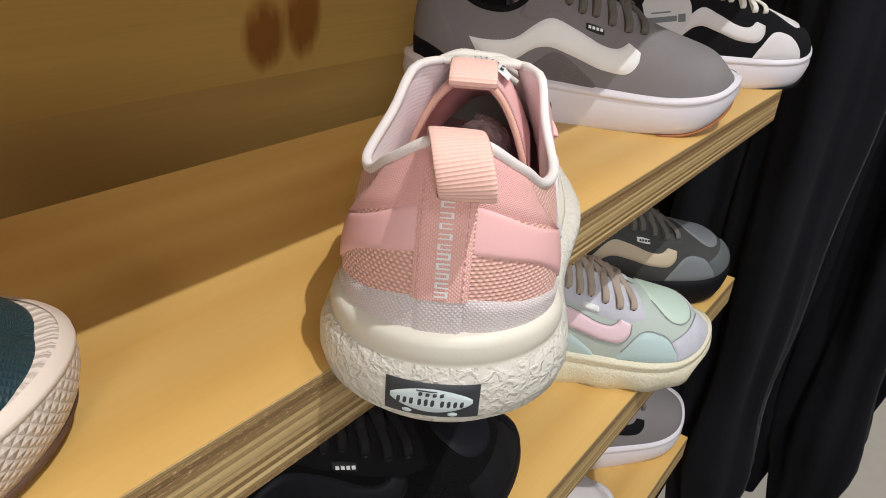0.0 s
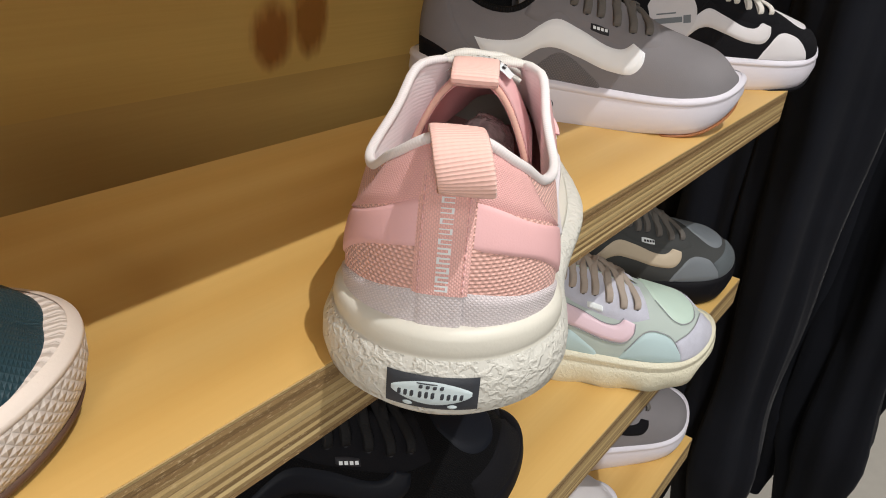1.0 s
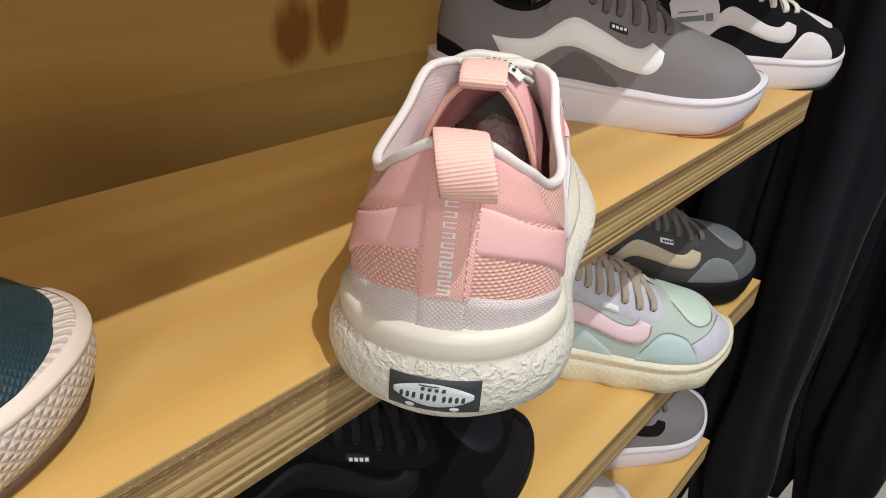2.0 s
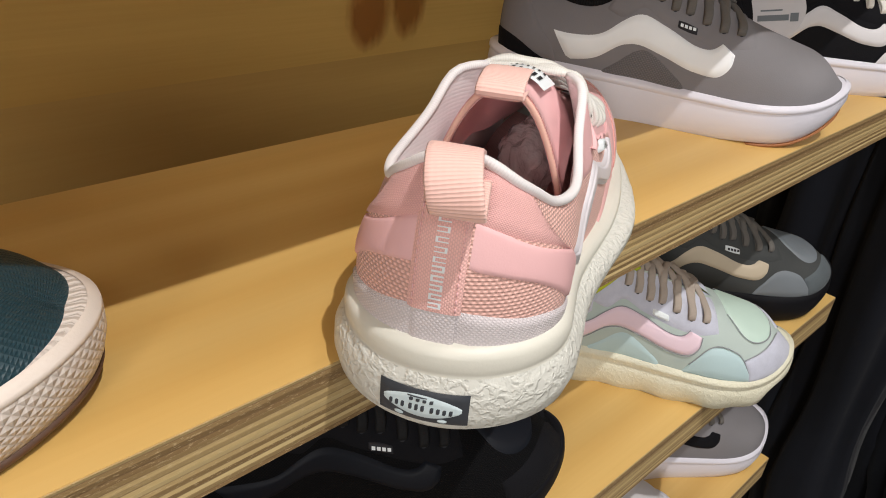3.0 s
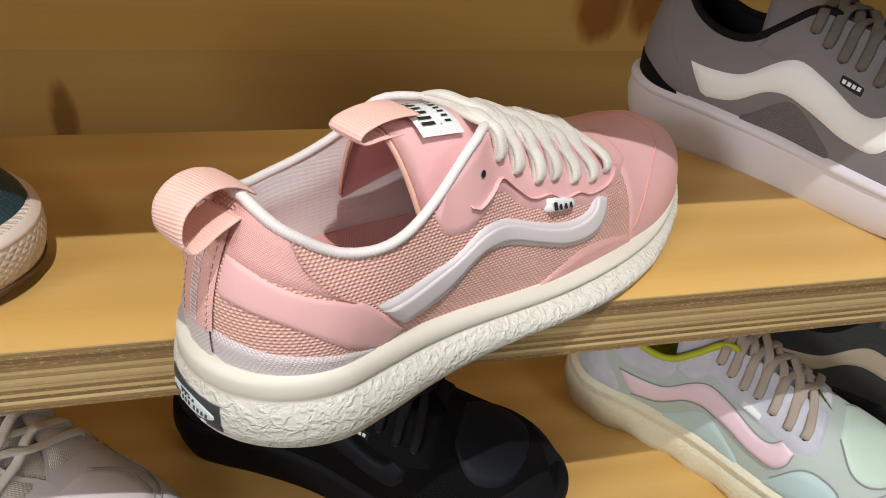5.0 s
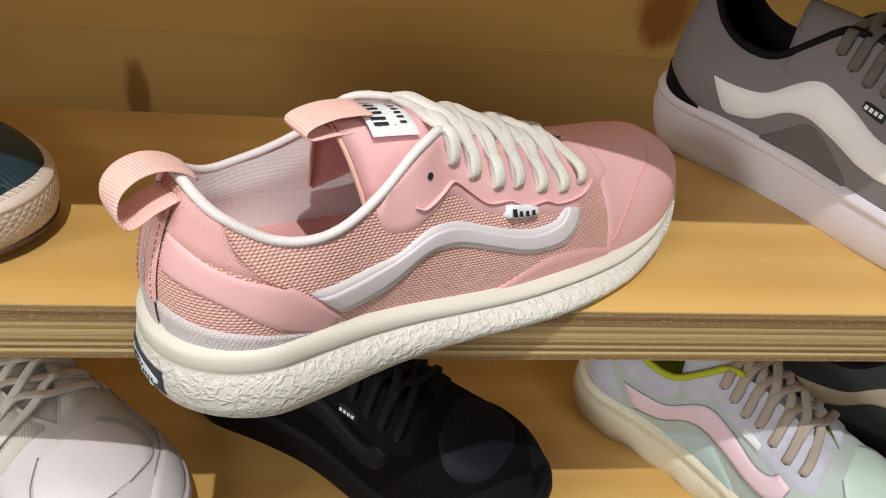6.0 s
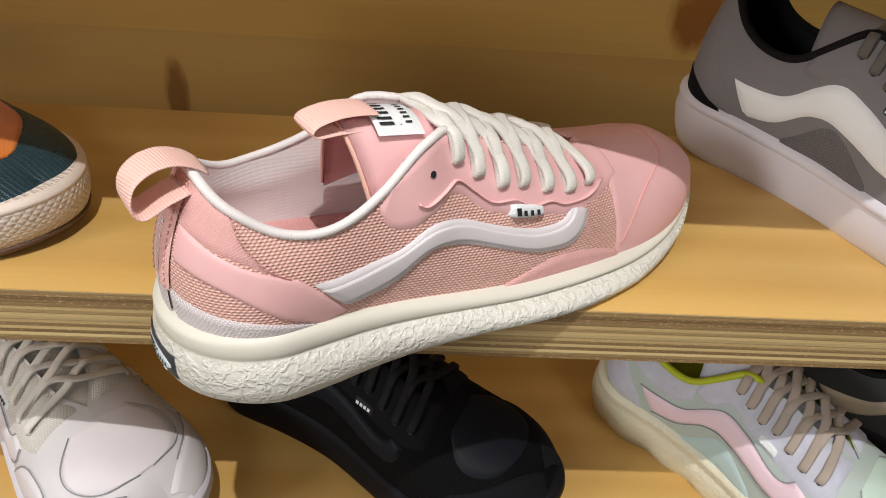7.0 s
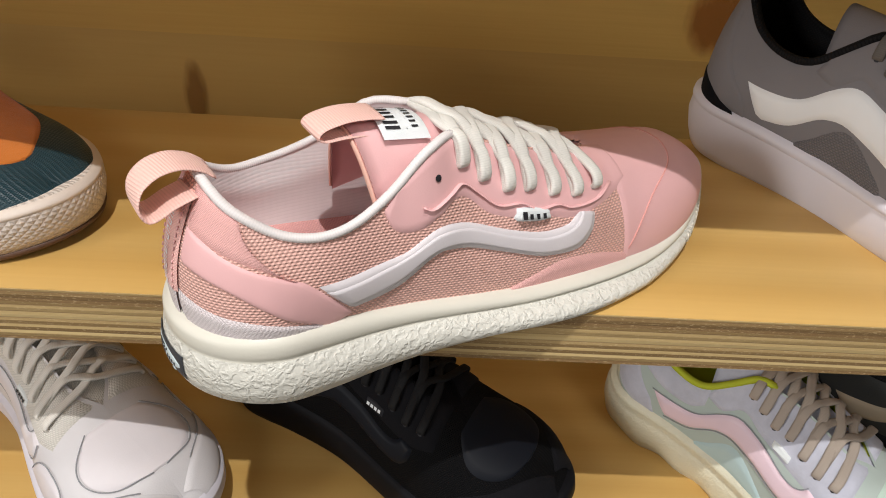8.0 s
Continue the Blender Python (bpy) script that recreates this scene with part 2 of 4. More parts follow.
# ---------------------------------------------------------------- mesh helpers
def mesh_object(name, verts, faces, mat, parent=None, label="", smooth=True, uvs=None):
    me = bpy.data.meshes.new(name)
    me.from_pydata([tuple(map(float, v)) for v in verts], [], [tuple(f) for f in faces])
    me.materials.append(mat)
    if uvs is not None:
        layer = me.uv_layers.new(name="UVMap")
        idx = np.empty(len(me.loops), dtype=np.int32)
        me.loops.foreach_get("vertex_index", idx)
        layer.data.foreach_set("uv", np.asarray(uvs, dtype=np.float32)[idx].ravel())
    if smooth:
        me.shade_smooth()
    me.validate()
    ob = new(name, me)
    if parent is not None:
        ob.parent = parent
    if label:
        ob["label"] = label
    return ob


def grid_faces(nu, nv, base=0, flip=False, wrap_u=False):
    out = []
    for i in range(nu if wrap_u else nu - 1):
        for j in range(nv - 1):
            a, b = base + i * nv + j, base + ((i + 1) % nu) * nv + j
            f = (a, b, b + 1, a + 1)
            out.append(f[::-1] if flip else f)
    return out


def box_bm(bm, lo, hi, bevel=0.0):
    made = bmesh.ops.create_cube(bm, size=1.0)["verts"]
    lo, hi = Vector(lo), Vector(hi)
    for v in made:
        v.co = Vector((lo[i] + (v.co[i] + 0.5) * (hi[i] - lo[i]) for i in range(3)))
    if bevel:
        edges = {e for v in made for e in v.link_edges}
        bmesh.ops.bevel(bm, geom=list(edges), offset=bevel, segments=2, affect="EDGES", profile=0.5)


def part(name, bm, mat, parent=None, label="", smooth=False):
    me = bpy.data.meshes.new(name)
    bm.to_mesh(me)
    bm.free()
    me.materials.append(mat)
    if smooth:
        me.shade_smooth()
    ob = new(name, me)
    if parent is not None:
        ob.parent = parent
    if label:
        ob["label"] = label
    return ob


def box(name, lo, hi, mat, parent=None, label="", bevel=0.0):
    bm = bmesh.new()
    box_bm(bm, lo, hi, bevel)
    return part(name, bm, mat, parent, label)


def smooth_path(pts, n):
    """Catmull-Rom through the points, n samples."""
    p = np.asarray(pts, float)
    p = np.vstack([2 * p[0] - p[1], p, 2 * p[-1] - p[-2]])
    out = []
    for x in np.linspace(0, len(p) - 3 - 1e-9, n):
        i = int(x)
        t = x - i
        a, b, c, d = p[i:i + 4]
        out.append(0.5 * (2 * b + (c - a) * t + (2 * a - 5 * b + 4 * c - d) * t * t + (3 * b - a - 3 * c + d) * t ** 3))
    return np.array(out)


def sweep(name, path, width, thick, mat, parent, ups=None, sides=10, label="", closed=False):
    """A rounded band or cord along a path. ups: the direction of its thin side."""
    path = np.asarray(path, float)
    n = len(path)
    tan = np.gradient(path, axis=0)
    if closed:
        tan = np.roll(path, -1, 0) - np.roll(path, 1, 0)
    tan /= np.linalg.norm(tan, axis=1)[:, None] + 1e-12
    ups = np.tile((0, 0, 1.0), (n, 1)) if ups is None else np.asarray(ups, float)
    side = np.cross(tan, ups)
    side /= np.linalg.norm(side, axis=1)[:, None] + 1e-12
    up = np.cross(side, tan)
    length = np.concatenate([[0], np.cumsum(np.linalg.norm(np.diff(path, axis=0), axis=1))])
    verts, uvs = [], []
    for i in range(n):
        for k in range(sides):
            a = 2 * math.pi * k / sides
            ca, sa = math.cos(a), math.sin(a)
            ca = math.copysign(abs(ca) ** 0.7, ca)
            sa = math.copysign(abs(sa) ** 0.7, sa)
            verts.append(path[i] + side[i] * ca * width / 2 + up[i] * sa * thick / 2)
            uvs.append((length[i], width * (0.5 + 0.5 * ca)))
    faces = []
    for i in range(n if closed else n - 1):
        for k in range(sides):
            a, b = i * sides + k, i * sides + (k + 1) % sides
            c, d = ((i + 1) % n) * sides + (k + 1) % sides, ((i + 1) % n) * sides + k
            faces.append((a, b, c, d))
    if not closed:
        faces.append(tuple(range(sides))[::-1])
        faces.append(tuple((n - 1) * sides + k for k in range(sides)))
    return mesh_object(name, verts, faces, mat, parent, label, True, uvs)


# ---------------------------------------------------------------- shoes
def table(rows):
    xs, ys = np.array([r[0] for r in rows], float), np.array([r[1] for r in rows], float)
    m = np.gradient(ys, xs)

    def f(s):
        s = np.clip(np.asarray(s, float), xs[0], xs[-1])
        i = np.clip(np.searchsorted(xs, s, side="right") - 1, 0, len(xs) - 2)
        h = xs[i + 1] - xs[i]
        t = (s - xs[i]) / h
        return ((2 * t ** 3 - 3 * t ** 2 + 1) * ys[i] + (t ** 3 - 2 * t ** 2 + t) * h * m[i]
                + (-2 * t ** 3 + 3 * t ** 2) * ys[i + 1] + (t ** 3 - t ** 2) * h * m[i + 1])
    return f


class Last:
    """The shape of one shoe: x from heel to toe, y to its left, z up from the ground. side +1 is y > 0."""

    def __init__(self, length=0.272, ball=0.049, heel=0.037, waist=0.036, sole=((0, 0.030), (0.1, 0.031), (0.3, 0.027), (0.55, 0.024), (0.8, 0.023), (0.93, 0.026), (1, 0.030)),
                 under=((0, 0.010), (0.05, 0.003), (0.14, 0.0), (0.7, 0.0), (0.85, 0.004), (0.95, 0.012), (1, 0.018)),
                 top=((0, 0.094), (0.06, 0.092), (0.14, 0.080), (0.22, 0.070), (0.29, 0.069), (0.35, 0.080), (0.395, 0.092), (0.46, 0.087), (0.56, 0.078), (0.66, 0.067), (0.74, 0.060), (0.84, 0.053), (0.93, 0.046), (1, 0.036)),
                 gape=((0, 0.021), (0.1, 0.024), (0.2, 0.029), (0.3, 0.031), (0.36, 0.027), (0.4, 0.022), (0.5, 0.015), (0.6, 0.012), (0.66, 0.008), (0.70, 0.0), (1, 0.0)),
                 inset=0.93, bow=((0, 0.0023), (0.25, 0.006), (0.5, 0.002), (0.75, -0.0055), (1, -0.003)), toe=0.24, throat=0.69, lean=0.010):
        self.L, self.inset, self.toe, self.throat, self.lean = length, inset, toe, throat, lean
        self.middle = table(bow)
        self.half = table(((0, heel), (0.12, heel), (0.25, heel * 0.96), (0.42, waist), (0.58, waist + (ball - waist) * 0.62), (0.72, ball), (0.85, ball * 0.97), (1.0, ball * 0.82)))
        self.sole, self.under, self.top, self.gape = table(sole), table(under), table(top), table(gape)

    def ends(self, s):
        s = np.asarray(s, float)
        a, b = 0.135, self.toe
        h = np.where(s < a, np.sqrt(np.clip(1 - (1 - s / a) ** 2, 0, 1)), 1.0)
        t = np.where(s > 1 - b, np.sqrt(np.clip(1 - np.clip((s - 1 + b) / b, 0, 1) ** 2.2, 0, 1)), 1.0)
        return h * t

    def width(self, s):
        return self.half(s) * self.ends(s)

    def upper(self, s, t, side, off=0.0):
        """A point of the upper: t 0 at the sole, 1 at the top edge."""
        s, t = np.broadcast_arrays(np.asarray(s, float), np.asarray(t, float))
        w = self.width(s) * (self.inset + (1 - self.inset) * np.clip((s - 0.7) / 0.2, 0, 1))
        e = np.minimum(1.0, self.ends(s) * 1.0)
        yt = np.minimum(np.maximum(self.gape(s), 0) * np.where(s < 0.135, self.ends(s), 1.0), w)
        z0, z1 = self.sole(s) - 0.004, self.top(s)
        z1 = z0 + (z1 - z0) * np.where(s > 0.9, np.sqrt(np.clip(1 - ((s - 0.9) / 0.1) ** 2 * 0.75, 0, 1)), 1.0)
        k = np.clip((s - 0.52) / 0.2, 0, 1)
        k = k * k * (3 - 2 * k)
        th = t * math.pi / 2
        y_open = w + (yt - w) * t ** 1.7 + 0.0025 * np.sin(math.pi * t) * np.clip(s / 0.1, 0, 1)
        y_shut = yt + (w - yt) * np.cos(th) ** 0.85
        z_open = z0 + (z1 - z0) * t
        z_shut = z0 + (z1 - z0) * np.sin(th) ** 0.9
        y = y_open * (1 - k) + y_shut * k
        z = z_open * (1 - k) + z_shut * k
        back = np.clip(1 - s / 0.2, 0, 1) ** 2
        x = s * self.L + back * (0.0045 - 0.003 * np.sin(t * math.pi) + self.lean * t ** 1.6) - np.clip((s - 0.85) / 0.15, 0, 1) ** 2 * (0.001 + 0.009 * t)
        p = np.stack([x, side * y + self.middle(s), z], -1)
        if np.any(off):
            p = p + self.normal(s, t, side) * np.asarray(off, float)[..., None]
        return p

    def normal(self, s, t, side):
        d = 1e-3
        s1, s0 = np.clip(s + d, 0.002, 0.998), np.clip(s - d, 0.002, 0.998)
        t1, t0 = np.clip(t + d, 0, 1), np.clip(t - d, 0, 1)
        n = np.cross(self.upper(s1, t, side) - self.upper(s0, t, side), self.upper(s, t1, side) - self.upper(s, t0, side)) * -side
        return n / (np.linalg.norm(n, axis=-1, keepdims=True) + 1e-12)

    def stations(self, n, a=0.0, b=1.0):
        qa, qb = math.acos(1 - 2 * a) / math.pi, math.acos(1 - 2 * b) / math.pi
        return (1 - np.cos(np.linspace(qa, qb, n) * math.pi)) / 2


def upper_shell(last, mat, parent, inner_mat, label="", n=80, m=18):
    """The outer skin of the upper, both sides in one mesh, and its lining."""
    s = last.stations(n, 0.0, 1.0)
    t = np.linspace(0, 1, m)
    verts, faces, uvs = [], [], []
    for side in (1, -1):
        base = len(verts)
        g = last.upper(s[:, None], t[None, :], side)
        arc = np.concatenate([np.zeros((n, 1)), np.cumsum(np.linalg.norm(np.diff(g, axis=1), axis=2), axis=1)], 1)
        run = np.concatenate([[0], np.cumsum(np.linalg.norm(np.diff(g[:, m // 3], axis=0), axis=1))])
        verts += list(g.reshape(-1, 3))
        uvs += [(run[i], arc[i, j]) for i in range(n) for j in range(m)]
        faces += grid_faces(n, m, base, flip=side < 0)
    shell = mesh_object("upper", verts, faces, mat, parent, label, True, uvs)
    verts, faces, uvs = [], [], []
    si = last.stations(50, 0.0, 0.86)
    ti = np.linspace(1.0, 0.04, 12)
    for side in (1, -1):
        base = len(verts)
        g = last.upper(si[:, None], ti[None, :], side)
        depth = np.clip((1 - ti) / 0.25, 0, 1)[None, :, None]
        c = np.array([0.45 * last.L, 0, 0])
        g = g + (c - g) * np.array([0.05, 0.15, 0]) * (0.25 + 0.75 * depth) - np.array([0, 0, 0.001])
        verts += list(g.reshape(-1, 3))
        uvs += [(p[0], p[2]) for p in g.reshape(-1, 3)]
        faces += grid_faces(50, 12, base, flip=side > 0)
    mesh_object("lining", verts, faces, inner_mat, parent, "", True, uvs)
    return shell


def insole(last, mat, parent):
    s = last.stations(40, 0.01, 0.9)
    verts = []
    for x in s:
        w = float(last.width(x)) * last.inset * 0.88
        for k in np.linspace(-1, 1, 7):
            verts.append((x * last.L * 0.97 + 0.006, k * w + float(last.middle(x)), float(last.sole(x)) + 0.001 + 0.004 * k * k))
    mesh_object("insole", verts, grid_faces(40, 7, 0, True), mat, parent, "", True, [(v[0], v[1]) for v in verts])


def outline(last, n=64, grow=0.0):
    """The sole's outline as a closed loop with its outward directions and stations."""
    s = last.stations(n)
    w = last.width(s)
    left = np.stack([s * last.L, w + last.middle(s)], -1)
    right = np.stack([s * last.L, -w + last.middle(s)], -1)
    loop = np.vstack([left, right[::-1][1:-1]])
    ss = np.concatenate([s, s[::-1][1:-1]])
    d = np.roll(loop, -1, 0) - np.roll(loop, 1, 0)
    nrm = np.stack([-d[:, 1], d[:, 0]], -1)
    nrm /= np.linalg.norm(nrm, axis=1)[:, None] + 1e-12
    return loop, nrm, ss


def sole_band(name, last, rows, mat, parent, label="", n=72, close=(True, True), keep=None):
    """A band of the sole wall. rows: (share of the height from ground to top, offset outwards)."""
    loop, nrm, ss = outline(last, n)
    lo, hi = last.under(ss), last.sole(ss)
    N = len(loop)
    run = np.concatenate([[0], np.cumsum(np.linalg.norm(np.diff(loop, axis=0), axis=1))])
    verts, uvs, faces = [], [], []
    for f, out in rows:
        z = lo + (hi - lo) * f
        o = out(ss) if callable(out) else out
        p = loop + nrm * np.reshape(o, (-1, 1)) if np.ndim(o) else loop + nrm * o
        for i in range(N):
            verts.append((p[i, 0], p[i, 1], z[i]))
            uvs.append((run[i], z[i] + abs(o if not np.ndim(o) else o[i])))
    R = len(rows)
    for r in range(R - 1):
        for i in range(N):
            j = (i + 1) % N
            faces.append((r * N + j, r * N + i, (r + 1) * N + i, (r + 1) * N + j))
    half = n
    for r, flip, on in ((0, True, close[0]), (R - 1, False, close[1])):
        if on:
            for i in range(half - 1):
                a, b = i, i + 1
                c, d = (N - i) % N, (N - i - 1) % N
                if i == 0:
                    f = [r * N + 0, r * N + 1, r * N + (N - 1)]
                elif i == half - 2:
                    f = [r * N + a, r * N + b, r * N + c]
                else:
                    f = [r * N + a, r * N + b, r * N + d, r * N + c]
                faces.append(tuple(f) if flip else tuple(f[::-1]))
    return mesh_object(name, verts, faces, mat, parent, label, True, uvs)


def patch(name, last, side, low, high, mat, parent, off=0.0012, nu=28, nv=8, label="", puff=0.0):
    """A panel laid on the upper between two curves of (station, height) points."""
    a, b = smooth_path(low, nu), smooth_path(high, nu)
    k = np.linspace(0, 1, nv)[None, :, None]
    st = a[:, None] * (1 - k) + b[:, None] * k
    s, t = np.clip(st[..., 0], 0.001, 0.998), np.clip(st[..., 1], 0.0, 1.0)
    far = np.where((st[:, -1, 1] > 0.995) & (st[:, -1, 0] > last.throat), 9.0, 0.0)[:, None] + np.linspace(1, 0, nv)[None, :]
    edge = np.minimum(np.minimum(np.linspace(0, 1, nv)[None, :], far) * nv, np.minimum(np.linspace(0, 1, nu) + (9.0 if low[0][0] < 0.0005 else 0.0), np.linspace(1, 0, nu) + (9.0 if low[-1][0] > 0.985 else 0.0))[:, None] * nu)
    rise = off * np.clip(edge / 1.0, 0.0, 1) + puff * np.clip(edge / 3.0, 0, 1) - 0.0004 * (edge < 0.5)
    g = last.upper(s, t, side, rise)
    arc = np.concatenate([np.zeros((nu, 1)), np.cumsum(np.linalg.norm(np.diff(g, axis=1), axis=2), axis=1)], 1)
    run = np.concatenate([[0.0], np.cumsum(np.linalg.norm(np.diff(g[:, nv // 2], axis=0), axis=1))])
    uvs = [(run[i], arc[i, j]) for i in range(nu) for j in range(nv)]
    return mesh_object(name, g.reshape(-1, 3), grid_faces(nu, nv, 0, side < 0), mat, parent, label, True, uvs)


def collar(last, mat, parent, radius=0.0034, a=0.0, b=0.44, label=""):
    s = last.stations(46, 0.0, b)
    left, right = last.upper(s, np.ones_like(s), 1), last.upper(s, np.ones_like(s), -1)
    path = np.vstack([left[::-1], right[1:]])
    return sweep("collar", path, radius * 2.2, radius * 2, mat, parent, None, 10, label)


def tongue(last, mat, parent, rise=0.007, start=0.285, stop=0.73, label="", hw=0.0285, edge_mat=None):
    """An arched tongue, high behind the laces."""
    s = np.linspace(start, stop, 30)
    k = np.linspace(-1, 1, 21)
    verts, faces, uvs = [], [], []
    for lift in (0.0, -0.0038):
        base = len(verts)
        for x in s:
            f = (x - start) / (stop - start)
            w = hw * (1 - 0.5 * f) + lift * 0.5
            top = float(last.top(max(x, 0.395))) - 0.001 + rise * max(0, 1 - f * 2.4)
            droop = 0.0335 * (1 - f) ** 1.5 + 0.006
            for v in k:
                verts.append((x * last.L - 0.006 * (1 - abs(v) ** 2) * max(0, 1 - f * 6), v * w + float(last.middle(x)), top - droop * abs(v) ** 2.2 + lift))
                uvs.append((x * last.L, v * w))
        faces += grid_faces(30, 21, base, lift < 0.0)
    n1 = 30 * 21
    rim = [j for j in range(21)] + [i * 21 + 20 for i in range(1, 30)] + [29 * 21 + j for j in range(19, -1, -1)] + [i * 21 for i in range(28, 0, -1)]
    for a, b in zip(rim, rim[1:] + rim[:1]):
        faces.append((b, a, a + n1, b + n1))
    made = mesh_object("tongue", verts, faces, mat, parent, label, True, uvs)
    if edge_mat:
        rim = np.array([(np.array(verts[j]) + np.array(verts[n1 + j])) / 2 for j in range(21)]) - np.array([0.0004, 0, 0])
        sweep("edge", smooth_path(rim, 50), 0.0012, 0.0022, edge_mat, made, None, 8, "raw peach foam edge")
    return made


def shoe(name, label, place, last, group="shoes on display"):
    root = new(name)
    root.empty_display_size = 0.02
    tagged(root, label, "shoe", group)
    root.matrix_world = place
    return root


def stand(x, y, z, heading, pitch=0.0, roll=0.0):
    """The pose of a shoe whose heel is at (x, y): heading in degrees from the shelf's direction."""
    return Matrix.Translation((x, y, z)) @ Matrix.Rotation(radians(heading), 4, "Z") @ Matrix.Rotation(radians(pitch), 4, "Y") @ Matrix.Rotation(radians(roll), 4, "X")


WALL_ROWS = ((0.0, -0.005), (0.04, -0.001), (0.2, 0.001), (0.5, 0.003), (0.8, 0.002), (0.94, 0.001), (1.0, -0.0025))
BOTH = (1, -1)


def bar(name, last, side, s, t, ds, dt, mat, parent, off):
    """A short printed bar on the upper."""
    verts = [last.upper(np.array(s + ds * u), np.array(t + dt * v), side, off) for u in (0, 0.5, 1) for v in (0, 1)]
    return mesh_object(name, verts, grid_faces(3, 2, 0, side < 0), mat, parent)


def eyelets(last, holes, mat, parent, sides=BOTH, radius=0.0017):
    for side in sides:
        for s, t in holes:
            c, n = last.upper(np.array(s), np.array(t), side, 0.0016), last.normal(np.array(s), np.array(t), side)
            u = np.cross(n, (0, 0, 1.0))
            u /= np.linalg.norm(u)
            v = np.cross(n, u)
            verts = [c + n * 0.0003] + [c + (u * math.cos(a) + v * math.sin(a)) * radius for a in np.linspace(0, 2 * math.pi, 13)[:-1]]
            mesh_object("eyelet", verts, [(0, 1 + i, 1 + (i + 1) % 12) for i in range(12)], mat, parent)


def lace_up(last, mat, parent, holes, width=0.0070, thick=0.0026, top_bar=True):
    """Laces that cross over the tongue: a bar from each hole to the next hole across."""
    at = lambda k, side, t, o: last.upper(np.array(holes[k][0]), np.array(t), side, o)
    for k in range(len(holes)):
        for side in BOTH:
            j = k - 1
            if j < 0:
                if side > 0 or not top_bar:
                    continue
                j = 0
            t0, t1 = holes[k][1], holes[j][1]
            over = 0.0018 if (side > 0) == (k % 2 == 0) else 0.0002
            e0, e1 = at(k, side, 1.0, 0.0), at(j, -side, 1.0, 0.0)
            lift = np.array([0, 0, (0.0004 if k == 0 else 0.0018) + over])
            pts = [at(k, side, t0, -0.0015), at(k, side, t0 + 0.015, 0.0030), at(k, side, min(0.97, t0 + 0.13), 0.0034), e0 * 0.82 + e1 * 0.18 + lift,
                   (e0 + e1) / 2 + lift * 1.15, e0 * 0.18 + e1 * 0.82 + lift, at(j, -side, 0.96, 0.0024), at(j, -side, t1 + 0.02, 0.0014), at(j, -side, t1, -0.0015)]
            path = smooth_path(pts, 34)
            n0, n1 = last.normal(np.array(holes[k][0]), np.array(t0), side), last.normal(np.array(holes[j][0]), np.array(t1), -side)
            mid = np.array([0, 0, 1.0])
            ups = smooth_path([n0, n0, n0 * 0.7 + mid * 0.3, mid, mid, mid, n1 * 0.7 + mid * 0.3, n1, n1], 34)
            sweep("lace", path, width, thick, mat, parent, ups)


HOLES = ((0.405, 0.84), (0.44, 0.78), (0.48, 0.74), (0.52, 0.75), (0.567, 0.70), (0.612, 0.64), (0.655, 0.63))


def ribbon(name, centre, half, thick, mat, parent, label=""):
    """A flat tape that follows a line in the shoe's middle plane, its width across the shoe."""
    path = smooth_path(centre, 40)
    tan = np.gradient(path, axis=0)
    ups = np.stack([-tan[:, 2], np.zeros(len(path)), tan[:, 0]], -1)
    return sweep(name, path, half * 2, thick, mat, parent, ups, 14, label)


def flare(v):
    """An offset that dies away towards heel and toe."""
    return lambda ss: 1.29 * v * (0.35 + 0.65 * np.clip(ss / 0.2, 0, 1)) * (1 - 0.85 * np.clip((ss - 0.74) / 0.22, 0, 1)) * (1 + 0.8 * np.exp(-((ss - 0.60) / 0.16) ** 2))


def heel_x(last, y, rise):
    """How far back the sole's wall stands at the heel, at breadth y."""
    loop, nrm, ss = outline(last, 110)
    p = (loop + nrm * np.reshape(flare(rise)(ss), (-1, 1)))[ss < 0.12]
    p = p[np.argsort(p[:, 1])]
    return float(np.interp(y, p[:, 1], p[:, 0]))


def back_x(last, y, t):
    """How far back the upper stands at the heel, at breadth y and height t."""
    s = np.linspace(0.0, 0.06, 60)
    p = last.upper(s, np.full_like(s, t), 1 if y >= float(last.middle(0)) else -1)
    order = np.argsort(p[:, 1])
    i = np.interp(y, p[order, 1], np.arange(60)[order])
    return np.array([np.interp(i, np.arange(60), p[:, k]) for k in range(3)])


def sole_print(name, last, y0, y1, z0, z1, out, mat, parent, label="", shape=None, nu=14, nv=6):
    """A thin plate on the back of the sole between two breadths and two heights; shape narrows it towards its ends."""
    verts = []
    for i in range(nu):
        y = y0 + (y1 - y0) * i / (nu - 1)
        for j in range(nv):
            k = j / (nv - 1)
            if shape:
                k = 0.5 + (k - 0.5) * shape(i / (nu - 1))
            z = z0 + (z1 - z0) * k
            f = (z - float(last.under(0.01))) / float(last.sole(0.01) - last.under(0.01))
            edge = 0.0 if 0 < i < nu - 1 and 0 < j < nv - 1 else 0.0004
            rise = float(np.interp(f, (0.0, 0.12, 0.3, 0.5, 0.62, 0.7), (0.001, 0.0042, 0.0062, 0.0060, 0.0044, 0.0022)))
            verts.append((heel_x(last, y, rise) - out + edge, y, z))
    return mesh_object(name, verts, grid_faces(nu, nv, 0, True), mat, parent, label, True, [(v[1], v[2]) for v in verts])


